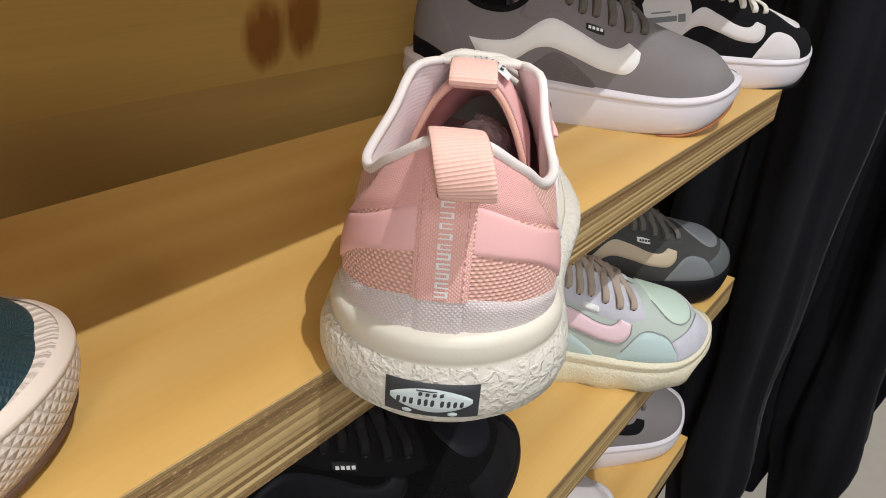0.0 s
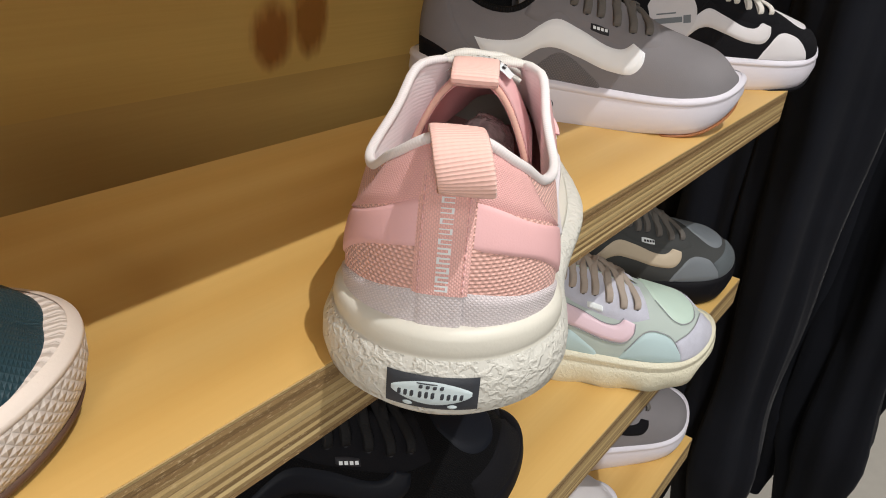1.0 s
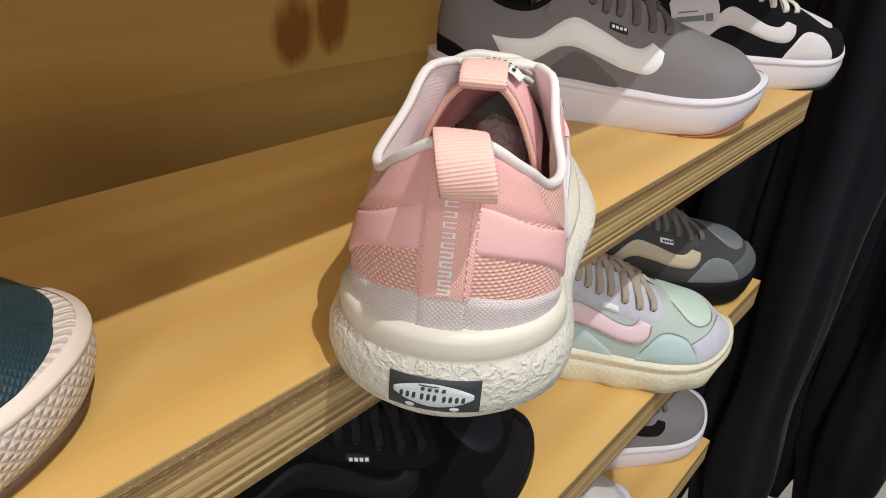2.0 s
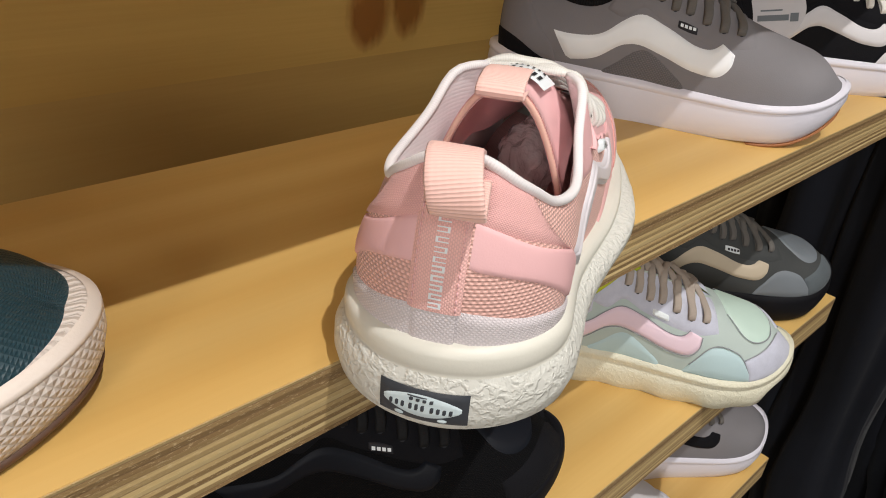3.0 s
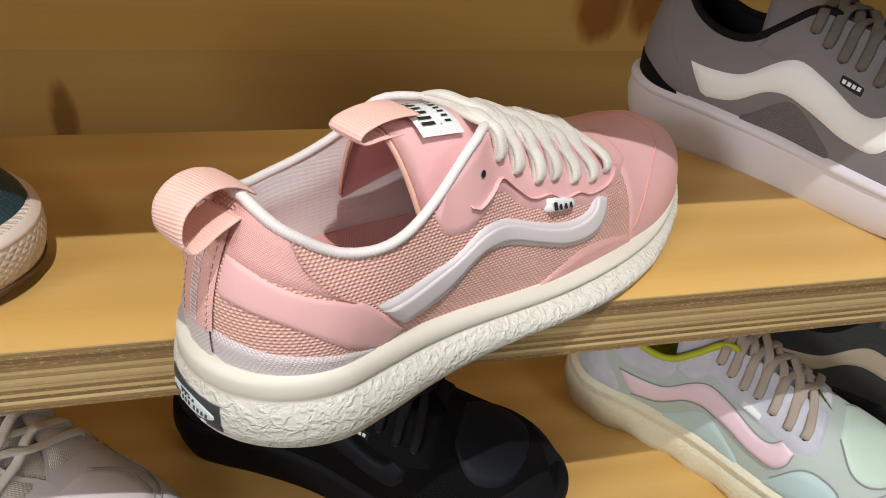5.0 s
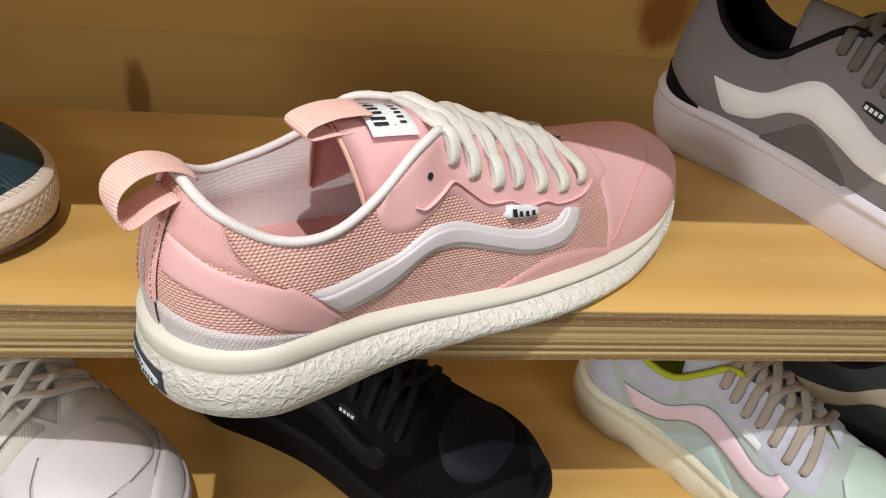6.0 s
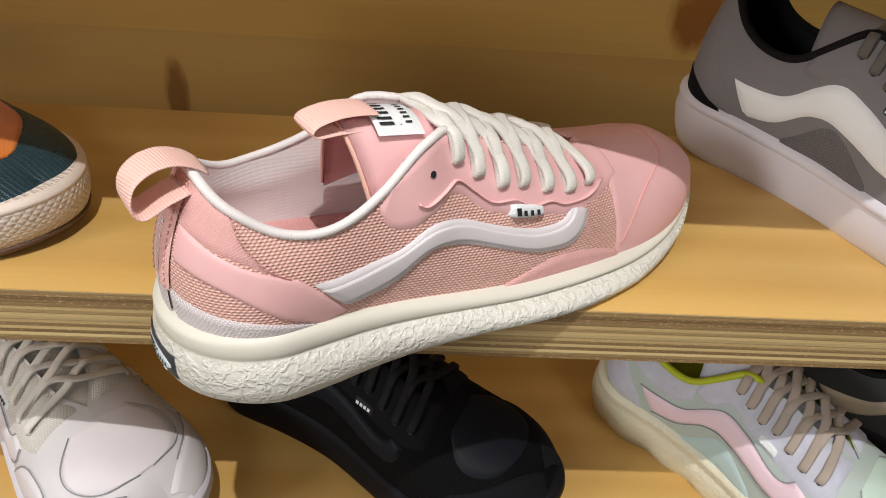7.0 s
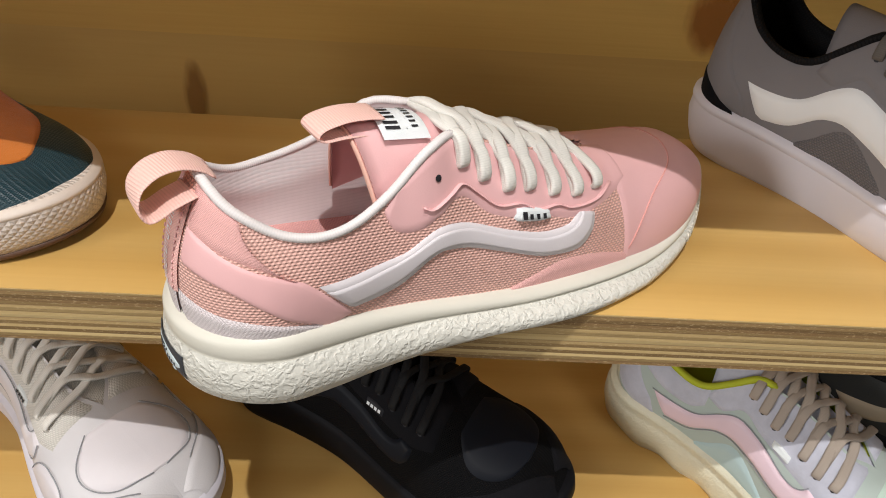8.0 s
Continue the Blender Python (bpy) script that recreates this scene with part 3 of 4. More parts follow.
# the pink shoe: its heel juts out over the shelf's front edge
HERO = stand(0.0741, -0.0386, 0.9863, 33.56, 0.25, -0.21)
hero_last = Last(0.2771, ball=0.0399, heel=0.0378, waist=0.0380, lean=0.0134, toe=0.2499,
                 bow=((0, 0.0054), (0.25, 0.0037), (0.5, -0.0035), (0.75, -0.0064), (1, -0.0098)),
                 sole=((0, 0.0355), (0.1, 0.0356), (0.3, 0.0302), (0.55, 0.0222), (0.8, 0.0220), (0.93, 0.0313), (1, 0.0430)),
                 under=((0, 0.0023), (0.05, 0.0026), (0.12, 0.0014), (0.22, 0.0017), (0.4, 0.0052), (0.6, 0.0064), (0.8, 0.0084), (0.92, 0.0173), (1, 0.0256)),
                 top=((0, 0.0913), (0.03, 0.0850), (0.07, 0.0796), (0.14, 0.0718), (0.22, 0.0719), (0.29, 0.0801), (0.35, 0.0926), (0.395, 0.0939), (0.46, 0.0875), (0.56, 0.0775), (0.66, 0.0682), (0.74, 0.0640), (0.84, 0.0602), (0.93, 0.0575), (1, 0.0545)),
                 gape=((0, 0.0241), (0.1, 0.0253), (0.2, 0.0320), (0.3, 0.0275), (0.36, 0.0232), (0.4, 0.0165), (0.5, 0.0150), (0.6, 0.012), (0.66, 0.0078), (0.70, 0.0), (1, 0.0)))
HEEL_Y = 0.0067        # middle of the heel tape and badge
hero = shoe("running_shoe", "pink knit sneaker with cream ridged sole overhanging the shelf edge", HERO, hero_last)
upper_shell(hero_last, M["pink_knit"], hero, M["lining"], "salmon pink knitted upper", 110, 24)
insole(hero_last, M["insole"], hero)
collar(hero_last, M["binding"], hero, 0.0016, b=0.405, label="white rolled collar binding")
for side in BOTH:
    patch("heel_counter", hero_last, side, [(0.003, 0.70), (0.03, 0.69), (0.067, 0.68), (0.11, 0.66), (0.15, 0.60)], [(0.003, 0.985), (0.03, 0.98), (0.058, 0.97), (0.066, 0.86), (0.085, 0.72)], M["pink_fine"], hero, 0.0010)
    patch("heel_band", hero_last, side, [(0.002, 0.48), (0.047, 0.45), (0.087, 0.35), (0.126, 0.21), (0.19, 0.02)], [(0.002, 0.73), (0.067, 0.67), (0.134, 0.64), (0.166, 0.53), (0.222, 0.12)], M["pink_film"], hero, 0.0007, 36, 14, "smooth pink moulded heel band", 0.0003)
    patch("mudguard", hero_last, side, [(0.0, 0.0), (0.05, 0.0), (0.10, 0.0), (0.15, 0.0), (0.205, 0.0)], [(0.0, 0.27), (0.032, 0.24), (0.077, 0.22), (0.126, 0.17), (0.205, 0.03)], M["lilac"], hero, 0.0011, 32, 8, "pale lilac textured rubber strip")
    stripe_low = [(0.216, 0.17), (0.286, 0.25), (0.345, 0.38), (0.383, 0.39), (0.47, 0.34), (0.557, 0.26), (0.612, 0.23), (0.641, 0.32), (0.648, 0.45)]
    stripe_high = [(0.164, 0.55), (0.246, 0.56), (0.301, 0.53), (0.35, 0.56), (0.39, 0.55), (0.475, 0.50), (0.562, 0.46), (0.594, 0.46), (0.612, 0.52)]
    stripe = patch("side_stripe", hero_last, side, stripe_low, stripe_high, M["stripe"], hero, 0.0010, 60, 10, "white raised wavy side stripe", 0.0004)
    mixed = lambda f: [(a[0] + (b[0] - a[0]) * f, a[1] + (b[1] - a[1]) * f) for a, b in zip(stripe_low, stripe_high)]
    patch("inlay", hero_last, side, mixed(0.17), mixed(0.83), M["stripe"], stripe, 0.0019, 60, 10, "", 0.0002)
    patch("eyestay", hero_last, side, [(0.272, 0.93), (0.288, 0.72), (0.325, 0.60), (0.36, 0.62), (0.385, 0.67), (0.41, 0.66), (0.44, 0.585), (0.482, 0.56), (0.55, 0.545), (0.60, 0.47), (0.65, 0.46), (0.70, 0.50), (0.735, 0.60)],
          [(0.295, 0.985), (0.315, 0.985), (0.345, 0.99), (0.37, 0.995), (0.40, 0.995), (0.43, 0.995), (0.46, 0.995), (0.50, 0.995), (0.56, 0.995), (0.61, 0.99), (0.66, 0.985), (0.70, 0.98), (0.73, 0.97)], M["pink_film"], hero, 0.0010, 60, 12, "smooth pink lace panel")
    patch("toe_cap", hero_last, side, [(0.715, 0.0), (0.78, 0.0), (0.85, 0.0), (0.93, 0.0), (0.994, 0.0)], [(0.695, 1.0), (0.78, 1.0), (0.85, 1.0), (0.93, 1.0), (0.994, 1.0)], M["pink_film"], hero, 0.0009, 40, 16, "smooth pink toe cap")
    patch("forefoot_panel", hero_last, side, [(0.45, 0.0), (0.55, 0.0), (0.64, 0.0), (0.73, 0.0)], [(0.46, 0.03), (0.56, 0.20), (0.64, 0.16), (0.73, 0.06)], M["pink_fine"], hero, 0.0011, 24, 6)
    seam = np.array([hero_last.upper(np.array(a), np.array(b), side, 0.0011) for a, b in smooth_path([(0.722, 0.10), (0.775, 0.42), (0.845, 0.66), (0.868, 0.86), (0.872, 1.0)], 30)])
    sweep("toe_seam", seam, 0.0007, 0.0004, M["pink_lining"], hero)
    seam = np.array([hero_last.upper(np.array(a), np.array(b), side, 0.0016) for a, b in smooth_path([(0.330, 0.74), (0.345, 0.69), (0.375, 0.72), (0.40, 0.75), (0.43, 0.69), (0.46, 0.64), (0.50, 0.66), (0.53, 0.62), (0.57, 0.62), (0.60, 0.56), (0.65, 0.54), (0.69, 0.60)], 50)])
    sweep("panel_ridge", seam, 0.0018, 0.0005, M["pink_film"], hero)
    tag = patch("logo_tag", hero_last, side, [(0.484, 0.545), (0.52, 0.54), (0.558, 0.54)], [(0.487, 0.635), (0.52, 0.645), (0.555, 0.615)], M["tag"], hero, 0.0030, 10, 6, "small white woven tag with a black mark")
    for k, (w, hgt) in enumerate(((0.012, 0.05), (0.009, 0.035), (0.009, 0.035), (0.009, 0.035))):
        bar("mark", hero_last, side, 0.4935 + 0.0130 * k, 0.562, w * 0.7, hgt * 0.95, M["ink"], tag, 0.0037)
eyelets(hero_last, ((0.356, 0.84),), M["ink"], hero, radius=0.0014)
lace_up(hero_last, M["lace"], hero, HOLES, 0.0056, 0.0028)

# tongue, its label and loop
tongue(hero_last, M["pink_film"], hero, 0.0048, 0.29, 0.73, "smooth pink tongue", 0.0255, M["peach"])
label_verts = []
for i in range(9):
    for j in range(9):
        u, v = 0.0855 + 0.0195 * i / 8, -0.0125 + 0.025 * j / 8
        label_verts.append((u, v + float(hero_last.middle(u / 0.273)), 0.0987 - 0.0335 * (abs(v) / 0.0285) ** 2.2 - 0.12 * (u - 0.084) + (0.0012 if 0 < i < 8 and 0 < j < 8 else 0.0004)))
tongue_label = mesh_object("tongue_label", label_verts, grid_faces(9, 9), M["tag"], hero, "white woven label with black marks", True, [(v[0], v[1]) for v in label_verts])
for u0, u1, v0, v1 in ((0.0875, 0.0935, -0.0100, -0.0088), (0.0875, 0.0935, -0.0078, -0.0066), (0.089, 0.0935, -0.0050, -0.0038), (0.089, 0.0935, -0.0022, -0.0010), (0.089, 0.0935, 0.0006, 0.0018), (0.089, 0.0935, 0.0034, 0.0046), (0.0960, 0.0965, -0.010, 0.010), (0.0985, 0.1012, -0.0095, -0.0086), (0.0985, 0.1012, -0.0073, -0.0064), (0.0985, 0.1012, -0.0051, -0.0042), (0.0985, 0.1012, -0.0029, -0.0020), (0.0985, 0.1012, -0.0007, 0.0002), (0.0985, 0.1012, 0.0015, 0.0024), (0.0985, 0.1012, 0.0037, 0.0046)):
    vs = [(u, v + float(hero_last.middle(u / 0.273)), 0.0987 - 0.0335 * (abs(v) / 0.0285) ** 2.2 - 0.12 * (u - 0.084) + 0.0016) for u, v in ((u0, v0), (u1, v0), (u1, v1), (u0, v1))]
    mesh_object("mark", vs, [(0, 1, 2, 3)], M["ink"], tongue_label)
m0 = float(hero_last.middle(0.3))
ribbon("tongue_loop", [(0.0885, m0, 0.0994), (0.082, m0, 0.1006), (0.073, m0, 0.1012), (0.0640, m0, 0.0998), (0.0612, m0, 0.0972), (0.0640, m0, 0.0950), (0.072, m0, 0.0948), (0.082, m0, 0.0940)], 0.0083, 0.0012, M["pink_web"], hero, "pink ribbed pull loop")
ribbon("heel_loop", [(x, HEEL_Y + y, z) for x, y, z in ((0.0235, -0.0002, 0.0890), (0.0185, -0.0004, 0.0930), (0.0115, -0.0010, 0.0955), (0.0040, -0.0022, 0.0950), (-0.0018, -0.0036, 0.0915), (-0.0040, -0.0050, 0.0860), (-0.0026, -0.0056, 0.0815), (0.0010, -0.0052, 0.0808), (0.0075, -0.0044, 0.0832), (0.0150, -0.0036, 0.0850))], 0.0080, 0.0013, M["pink_web"], hero, "pink ribbed heel pull loop")
tape_verts, tape_uv = [], []
for j in range(20):
    t = 0.25 + 0.65 * j / 19
    for i in range(11):
        y = -0.0084 + 0.0168 * i / 10
        p = back_x(hero_last, y + HEEL_Y, t)
        lift = 0.0016 if 0 < i < 10 else 0.0008
        tape_verts.append((p[0] - lift, y + HEEL_Y, p[2]))
        tape_uv.append((p[2], y))
strip_verts, strip_uv = [], []
for j in range(7):
    t = 0.268 * j / 6
    for i in range(13):
        y = -0.0070 + 0.0140 * i / 12
        p = back_x(hero_last, y + HEEL_Y, t)
        strip_verts.append((p[0] - (0.0014 if 0 < i < 12 else 0.0010), y + HEEL_Y, p[2]))
        strip_uv.append((y, p[2]))
mesh_object("mudguard", strip_verts, grid_faces(7, 13, 0), M["lilac"], hero, "", True, strip_uv)
heel_tape = mesh_object("heel_tape", tape_verts, grid_faces(20, 11, 0), M["pink_tape"], hero, "pink ribbed heel tape with pale raised lettering bars", True, tape_uv)
for k in range(10):
    t0 = 0.275 + 0.0485 * k
    bold = k < 5
    rise = 0.034 if bold else 0.028
    stroke = 0.010 if bold else 0.006
    for ta, tb, ya, yb in ((t0, t0 + stroke, -0.0024, 0.0016), (t0 + rise - stroke, t0 + rise, -0.0024, 0.0016), (t0 + stroke, t0 + rise - stroke, 0.0008 if k % 2 else -0.0024, 0.0016 if k % 2 else -0.0016)):
        vs = []
        for t in (ta, tb):
            for y in (ya, yb):
                p = back_x(hero_last, y + HEEL_Y, t)
                vs.append((p[0] - 0.0020, y + HEEL_Y, p[2]))
        mesh_object("letter_bar", vs, [(0, 1, 3, 2)], M["bright"], heel_tape)
for side in BOTH:
    for k in range(13):
        seam = [(p[0] - 0.0019, p[1], p[2]) for p in (back_x(hero_last, HEEL_Y + 0.0068 * side, t) for t in np.linspace(0.27 + 0.045 * k, 0.295 + 0.045 * k, 3))]
        sweep("stitch", seam, 0.0005, 0.0005, M["pink_film"], heel_tape, None, 6)

# sole: ridged wall, smooth rail, badge, outsole
sole_band("midsole", hero_last, ((0.0, -0.006), (0.03, -0.001), (0.12, flare(0.0042)), (0.3, flare(0.0062)), (0.5, flare(0.0060)), (0.62, flare(0.0044)), (0.70, flare(0.0022))), M["worm"], hero, "cream foam wall with winding ridges", 110, (True, False))
sole_band("rail", hero_last, ((0.64, flare(0.0036)), (0.69, flare(0.0022)), (0.715, flare(0.0014)), (0.74, flare(0.0019)), (0.80, flare(0.0023)), (0.90, flare(0.0018)), (0.96, flare(0.0004)), (1.0, -0.003)), M["foam"], hero, "smooth cream foam rim", 110, (False, True))
sole_band("outsole", hero_last, ((-0.10, -0.009), (-0.07, -0.005), (0.0, -0.0045)), M["gum"], hero, "thin brown rubber outsole", 80, (True, True))
# ribbed bumper round the toe
loop, nrm, ss = outline(hero_last, 220)
for i in range(len(ss)):
    if ss[i] > 0.865 and i % 2 == 0:
        lo, hi = float(hero_last.under(ss[i])), float(hero_last.sole(ss[i]))
        rows = [(f, float(np.interp(f, (0.03, 0.12, 0.3, 0.5, 0.62), [-0.001] + [float(flare(v)(ss[i])) for v in (0.0042, 0.0062, 0.0060, 0.0044)]))) for f in np.linspace(0.1, 0.6, 7)]
        path = [(*(loop[i] + nrm[i] * (o + 0.0001)), lo + (hi - lo) * f) for f, o in rows]
        sweep("toe_rib", path, 0.0011, 0.0011, M["foam"], hero, [(nrm[i][0], nrm[i][1], 0)] * 7, 6)
badge = sole_print("heel_badge", hero_last, HEEL_Y - 0.0150, HEEL_Y + 0.0142, 0.0083, 0.0207, 0.0008, M["badge"], hero, "dark gray rubber heel badge", None, 24, 10)
sole_print("badge_board", hero_last, HEEL_Y - 0.0130, HEEL_Y + 0.0126, 0.0104, 0.0192, 0.0012, M["badge_white"], badge, "pale board-shaped print", lambda k: 0.18 + 0.82 * math.sin(math.pi * min(1, max(0, k))) ** 0.8, 32, 8)
for k, y in enumerate((-0.0104, -0.0084, -0.0064, -0.0044, -0.0014, 0.0006, 0.0026, 0.0052, 0.0072, 0.0092)):
    sole_print("mark", hero_last, HEEL_Y + y, HEEL_Y + y + 0.0014, 0.0128, 0.0158 - 0.0001 * abs(k - 5), 0.0015, M["badge"], badge, "", None, 4, 4)
for k in range(4):
    sole_print("mark", hero_last, HEEL_Y - 0.0042 + 0.0022 * k, HEEL_Y - 0.0027 + 0.0022 * k, 0.0164, 0.0180, 0.0015, M["badge"], badge, "", None, 4, 4)
sole_print("mark", hero_last, HEEL_Y - 0.0020, HEEL_Y + 0.0045, 0.0182, 0.0186, 0.0015, M["badge"], badge, "", None, 6, 3)
for y in (-0.0086, 0.0056):
    sole_print("wheel", hero_last, HEEL_Y + y, HEEL_Y + y + 0.0030, 0.0090, 0.0108, 0.0012, M["badge_white"], badge, "", lambda k: 0.4 + 0.6 * math.sin(math.pi * min(1, max(0, k))), 8, 4)

# crumpled clear packing inside the shoe
n = Nodes("clear_film", 0.18, 0, 0.5)
n.bsdf.inputs["Alpha"].default_value = 0.45
n.colour((0.90, 0.80, 0.80))
n.bump(n.noise(n.coords(), 130, 3), 0.004)
packing = tagged(new("plastic_packing"), "crumpled clear plastic packing inside the pink shoe", "packing")
packing.matrix_world = HERO
bm = bmesh.new()
bmesh.ops.create_icosphere(bm, subdivisions=4, radius=1.0)
for v in bm.verts:
    k = 1 + 0.22 * noise.noise(v.co * 2.6) + 0.10 * noise.noise(v.co * 7)
    v.co = Vector((0.132 + 0.028 * v.co.x * k, -0.004 + 0.013 * v.co.y * k, 0.049 + 0.016 * v.co.z * k))
part("film", bm, n.mat, packing, "", True)


# the other shoes
def dressed_shoe(name, label, place, last, body, inner, wall, lace, stripe=None, eyestay=None, heel=None, toe=None, oval=None, guard=None, side_panel=None, tongue_mat=None, outsole=None,
                 rim=None, badge_mat=None, vamp=None, rails=WALL_ROWS, quarter=None, trim=None, foot=None, wide=0.0):
    root = shoe(name, label, place, last)
    upper_shell(last, M[body], root, M[inner])
    insole(last, M[foot or inner], root)
    collar(last, M[inner], root, 0.0021)
    tongue(last, M[tongue_mat or body], root, 0.006, 0.30, 0.73, "", 0.027)
    lace_up(last, M[lace], root, HOLES, 0.0058, 0.0022)
    sole_band("midsole", last, rails, M[wall], root)
    if rim:
        sole_band("rim", last, ((0.80, 0.0015), (0.84, 0.0030), (0.93, 0.0026), (1.0, -0.001)), M[rim], root, "", 72, (False, False))
    if outsole:
        sole_band("outsole", last, [(f * (0.4 if outsole == "gum" else 1.0), (lambda ss, o=o: o - 0.03 * (ss < 0.72)) if outsole == "gum" else o) for f, o in ((-0.14, -0.003), (-0.10, 0.0), (0.02, 0.001), (0.05, -0.002))], M[outsole], root)
    for side in BOTH:
        if heel:
            patch("heel_counter", last, side, [(0.003, 0.05), (0.06, 0.05), (0.12, 0.05), (0.19, 0.05)], [(0.003, 0.97), (0.05, 0.97), (0.09, 0.66), (0.17, 0.30)], M[heel], root, 0.0011)
        if guard:
            patch("mudguard", last, side, [(0.003, 0.0), (0.06, 0.0), (0.12, 0.0), (0.18, 0.0)], [(0.003, 0.26), (0.05, 0.24), (0.10, 0.18), (0.18, 0.02)], M[guard], root, 0.0018)
        if stripe == "rose":
            patch("collar_panel", last, side, [(0.085, 0.70), (0.14, 0.64), (0.20, 0.60), (0.27, 0.62), (0.31, 0.70)], [(0.085, 0.97), (0.14, 0.975), (0.20, 0.975), (0.27, 0.975), (0.31, 0.96)], M["lavender"], root, 0.0010, 28, 8)
        if quarter:
            patch("quarter_panel", last, side, [(0.30, 0.0), (0.42, 0.0), (0.55, 0.0)], [(0.32, 0.10), (0.42, 0.34), (0.53, 0.12)], M[quarter], root, 0.0011, 20, 6)
        if stripe:
            low = [(0.216, 0.17), (0.286, 0.25), (0.345, 0.38), (0.383, 0.39), (0.47, 0.34), (0.557, 0.26), (0.612, 0.23), (0.641, 0.32), (0.648, 0.45)]
            high = [(0.164, 0.50), (0.246, 0.54), (0.301, 0.56), (0.35, 0.62), (0.39, 0.62), (0.475, 0.56), (0.562, 0.46), (0.594, 0.46), (0.612, 0.52)]
            low = [(a, b - wide) for a, b in low]
            high = [(a, b + wide * 0.7) for a, b in high]
            patch("side_stripe", last, side, low, high, M[stripe], root, 0.0016, 50, 8, "", 0.0004)
        if trim:
            for loop in (((0.164, 0.50), (0.246, 0.54), (0.301, 0.56), (0.35, 0.62), (0.39, 0.62), (0.475, 0.56), (0.562, 0.46), (0.594, 0.46), (0.612, 0.52)),
                         ((0.216, 0.17), (0.286, 0.25), (0.345, 0.38), (0.383, 0.39), (0.47, 0.34), (0.557, 0.26), (0.612, 0.23), (0.641, 0.32), (0.648, 0.45)),
                         ((0.735, 0.80), (0.78, 0.58), (0.83, 0.54), (0.88, 0.66), (0.905, 0.95)), ((0.62, 0.14), (0.68, 0.36), (0.76, 0.36), (0.80, 0.14)), ((0.78, 0.30), (0.85, 0.46), (0.92, 0.72))):
                seam = np.array([last.upper(np.array(a), np.array(b), side, 0.0010) for a, b in smooth_path(loop, 40)])
                sweep("seam", seam, 0.0008, 0.0006, M[trim], root, None, 6)
        if eyestay:
            patch("eyestay", last, side, [(0.30, 0.88), (0.35, 0.66), (0.40, 0.68), (0.46, 0.60), (0.54, 0.54), (0.63, 0.46), (0.70, 0.50)], [(0.32, 0.985), (0.37, 0.995), (0.42, 0.995), (0.48, 0.995), (0.56, 0.995), (0.64, 0.99), (0.70, 0.98)], M[eyestay], root, 0.0013, 40, 10)
        if side_panel:
            patch("side_panel", last, side, [(0.60, 0.03), (0.68, 0.03), (0.76, 0.03), (0.82, 0.03)], [(0.62, 0.14), (0.68, 0.36), (0.76, 0.36), (0.80, 0.14)], M[side_panel], root, 0.0013, 24, 8)
        if toe:
            patch("toe_bumper", last, side, [(0.80, 0.02), (0.86, 0.02), (0.93, 0.02), (0.994, 0.02)], [(0.78, 0.30), (0.85, 0.46), (0.92, 0.72), (0.985, 0.98)], M[toe], root, 0.0014, 30, 10)
        if oval:
            patch("toe_panel", last, side, [(0.735, 0.80), (0.78, 0.58), (0.83, 0.54), (0.88, 0.66), (0.905, 0.95)], [(0.735, 1.0), (0.78, 1.0), (0.83, 1.0), (0.88, 1.0), (0.905, 1.0)], M[oval], root, 0.0012, 26, 8)
        if vamp:
            patch("vamp", last, side, [(0.40, 0.30), (0.55, 0.34), (0.68, 0.42), (0.81, 0.56), (0.900, 0.88), (0.918, 1.0)], [(0.40, 1.0), (0.55, 1.0), (0.71, 1.0), (0.80, 1.0), (0.88, 1.0), (0.918, 1.0)], M[vamp], root, 0.0010, 44, 12)
        if badge_mat:
            tag = patch("logo_tag", last, side, [(0.49, 0.60), (0.52, 0.585), (0.55, 0.575)], [(0.49, 0.67), (0.52, 0.675), (0.55, 0.655)], M[badge_mat[0]], root, 0.0026, 10, 6)
            for k in range(4):
                bar("mark", last, side, 0.499 + 0.0115 * k, 0.610, 0.008, 0.028, M[badge_mat[1]], tag, 0.0032)
    eyelets(last, HOLES, M["ink"], root)
    return root


CHUNKY = ((0.0, -0.006), (0.05, lambda ss: 0.0006 + 0.0016 * np.sin(ss * 46)), (0.3, lambda ss: 0.0032 + 0.0012 * np.sin(ss * 46 + 0.8)), (0.55, 0.0042), (0.72, 0.0030), (0.76, 0.0020), (0.80, 0.0032), (0.94, 0.0022), (1.0, -0.0025))
TALL = dict(inset=0.97, sole=((0, 0.040), (0.1, 0.038), (0.3, 0.033), (0.55, 0.029), (0.8, 0.029), (0.93, 0.034), (1, 0.040)),
            under=((0, 0.012), (0.05, 0.005), (0.14, 0.0), (0.7, 0.0), (0.85, 0.004), (0.95, 0.014), (1, 0.022)),
            top=((0, 0.104), (0.06, 0.101), (0.14, 0.084), (0.22, 0.076), (0.29, 0.078), (0.35, 0.090), (0.395, 0.099), (0.46, 0.096), (0.56, 0.088), (0.66, 0.077), (0.74, 0.069), (0.84, 0.061), (0.93, 0.054), (1, 0.046)))
LOW = dict(inset=0.97, sole=((0, 0.036), (0.1, 0.034), (0.3, 0.029), (0.55, 0.026), (0.8, 0.0255), (0.93, 0.027), (1, 0.030)),
           under=((0, 0.012), (0.05, 0.005), (0.14, 0.0), (0.7, 0.0), (0.85, 0.002), (0.95, 0.005), (1, 0.008)),
           top=((0, 0.094), (0.06, 0.091), (0.14, 0.080), (0.22, 0.070), (0.29, 0.070), (0.35, 0.080), (0.395, 0.086), (0.46, 0.082), (0.56, 0.068), (0.66, 0.057), (0.74, 0.049), (0.84, 0.043), (0.93, 0.038), (1, 0.033)))
S2, S3 = 0.7875, 0.563
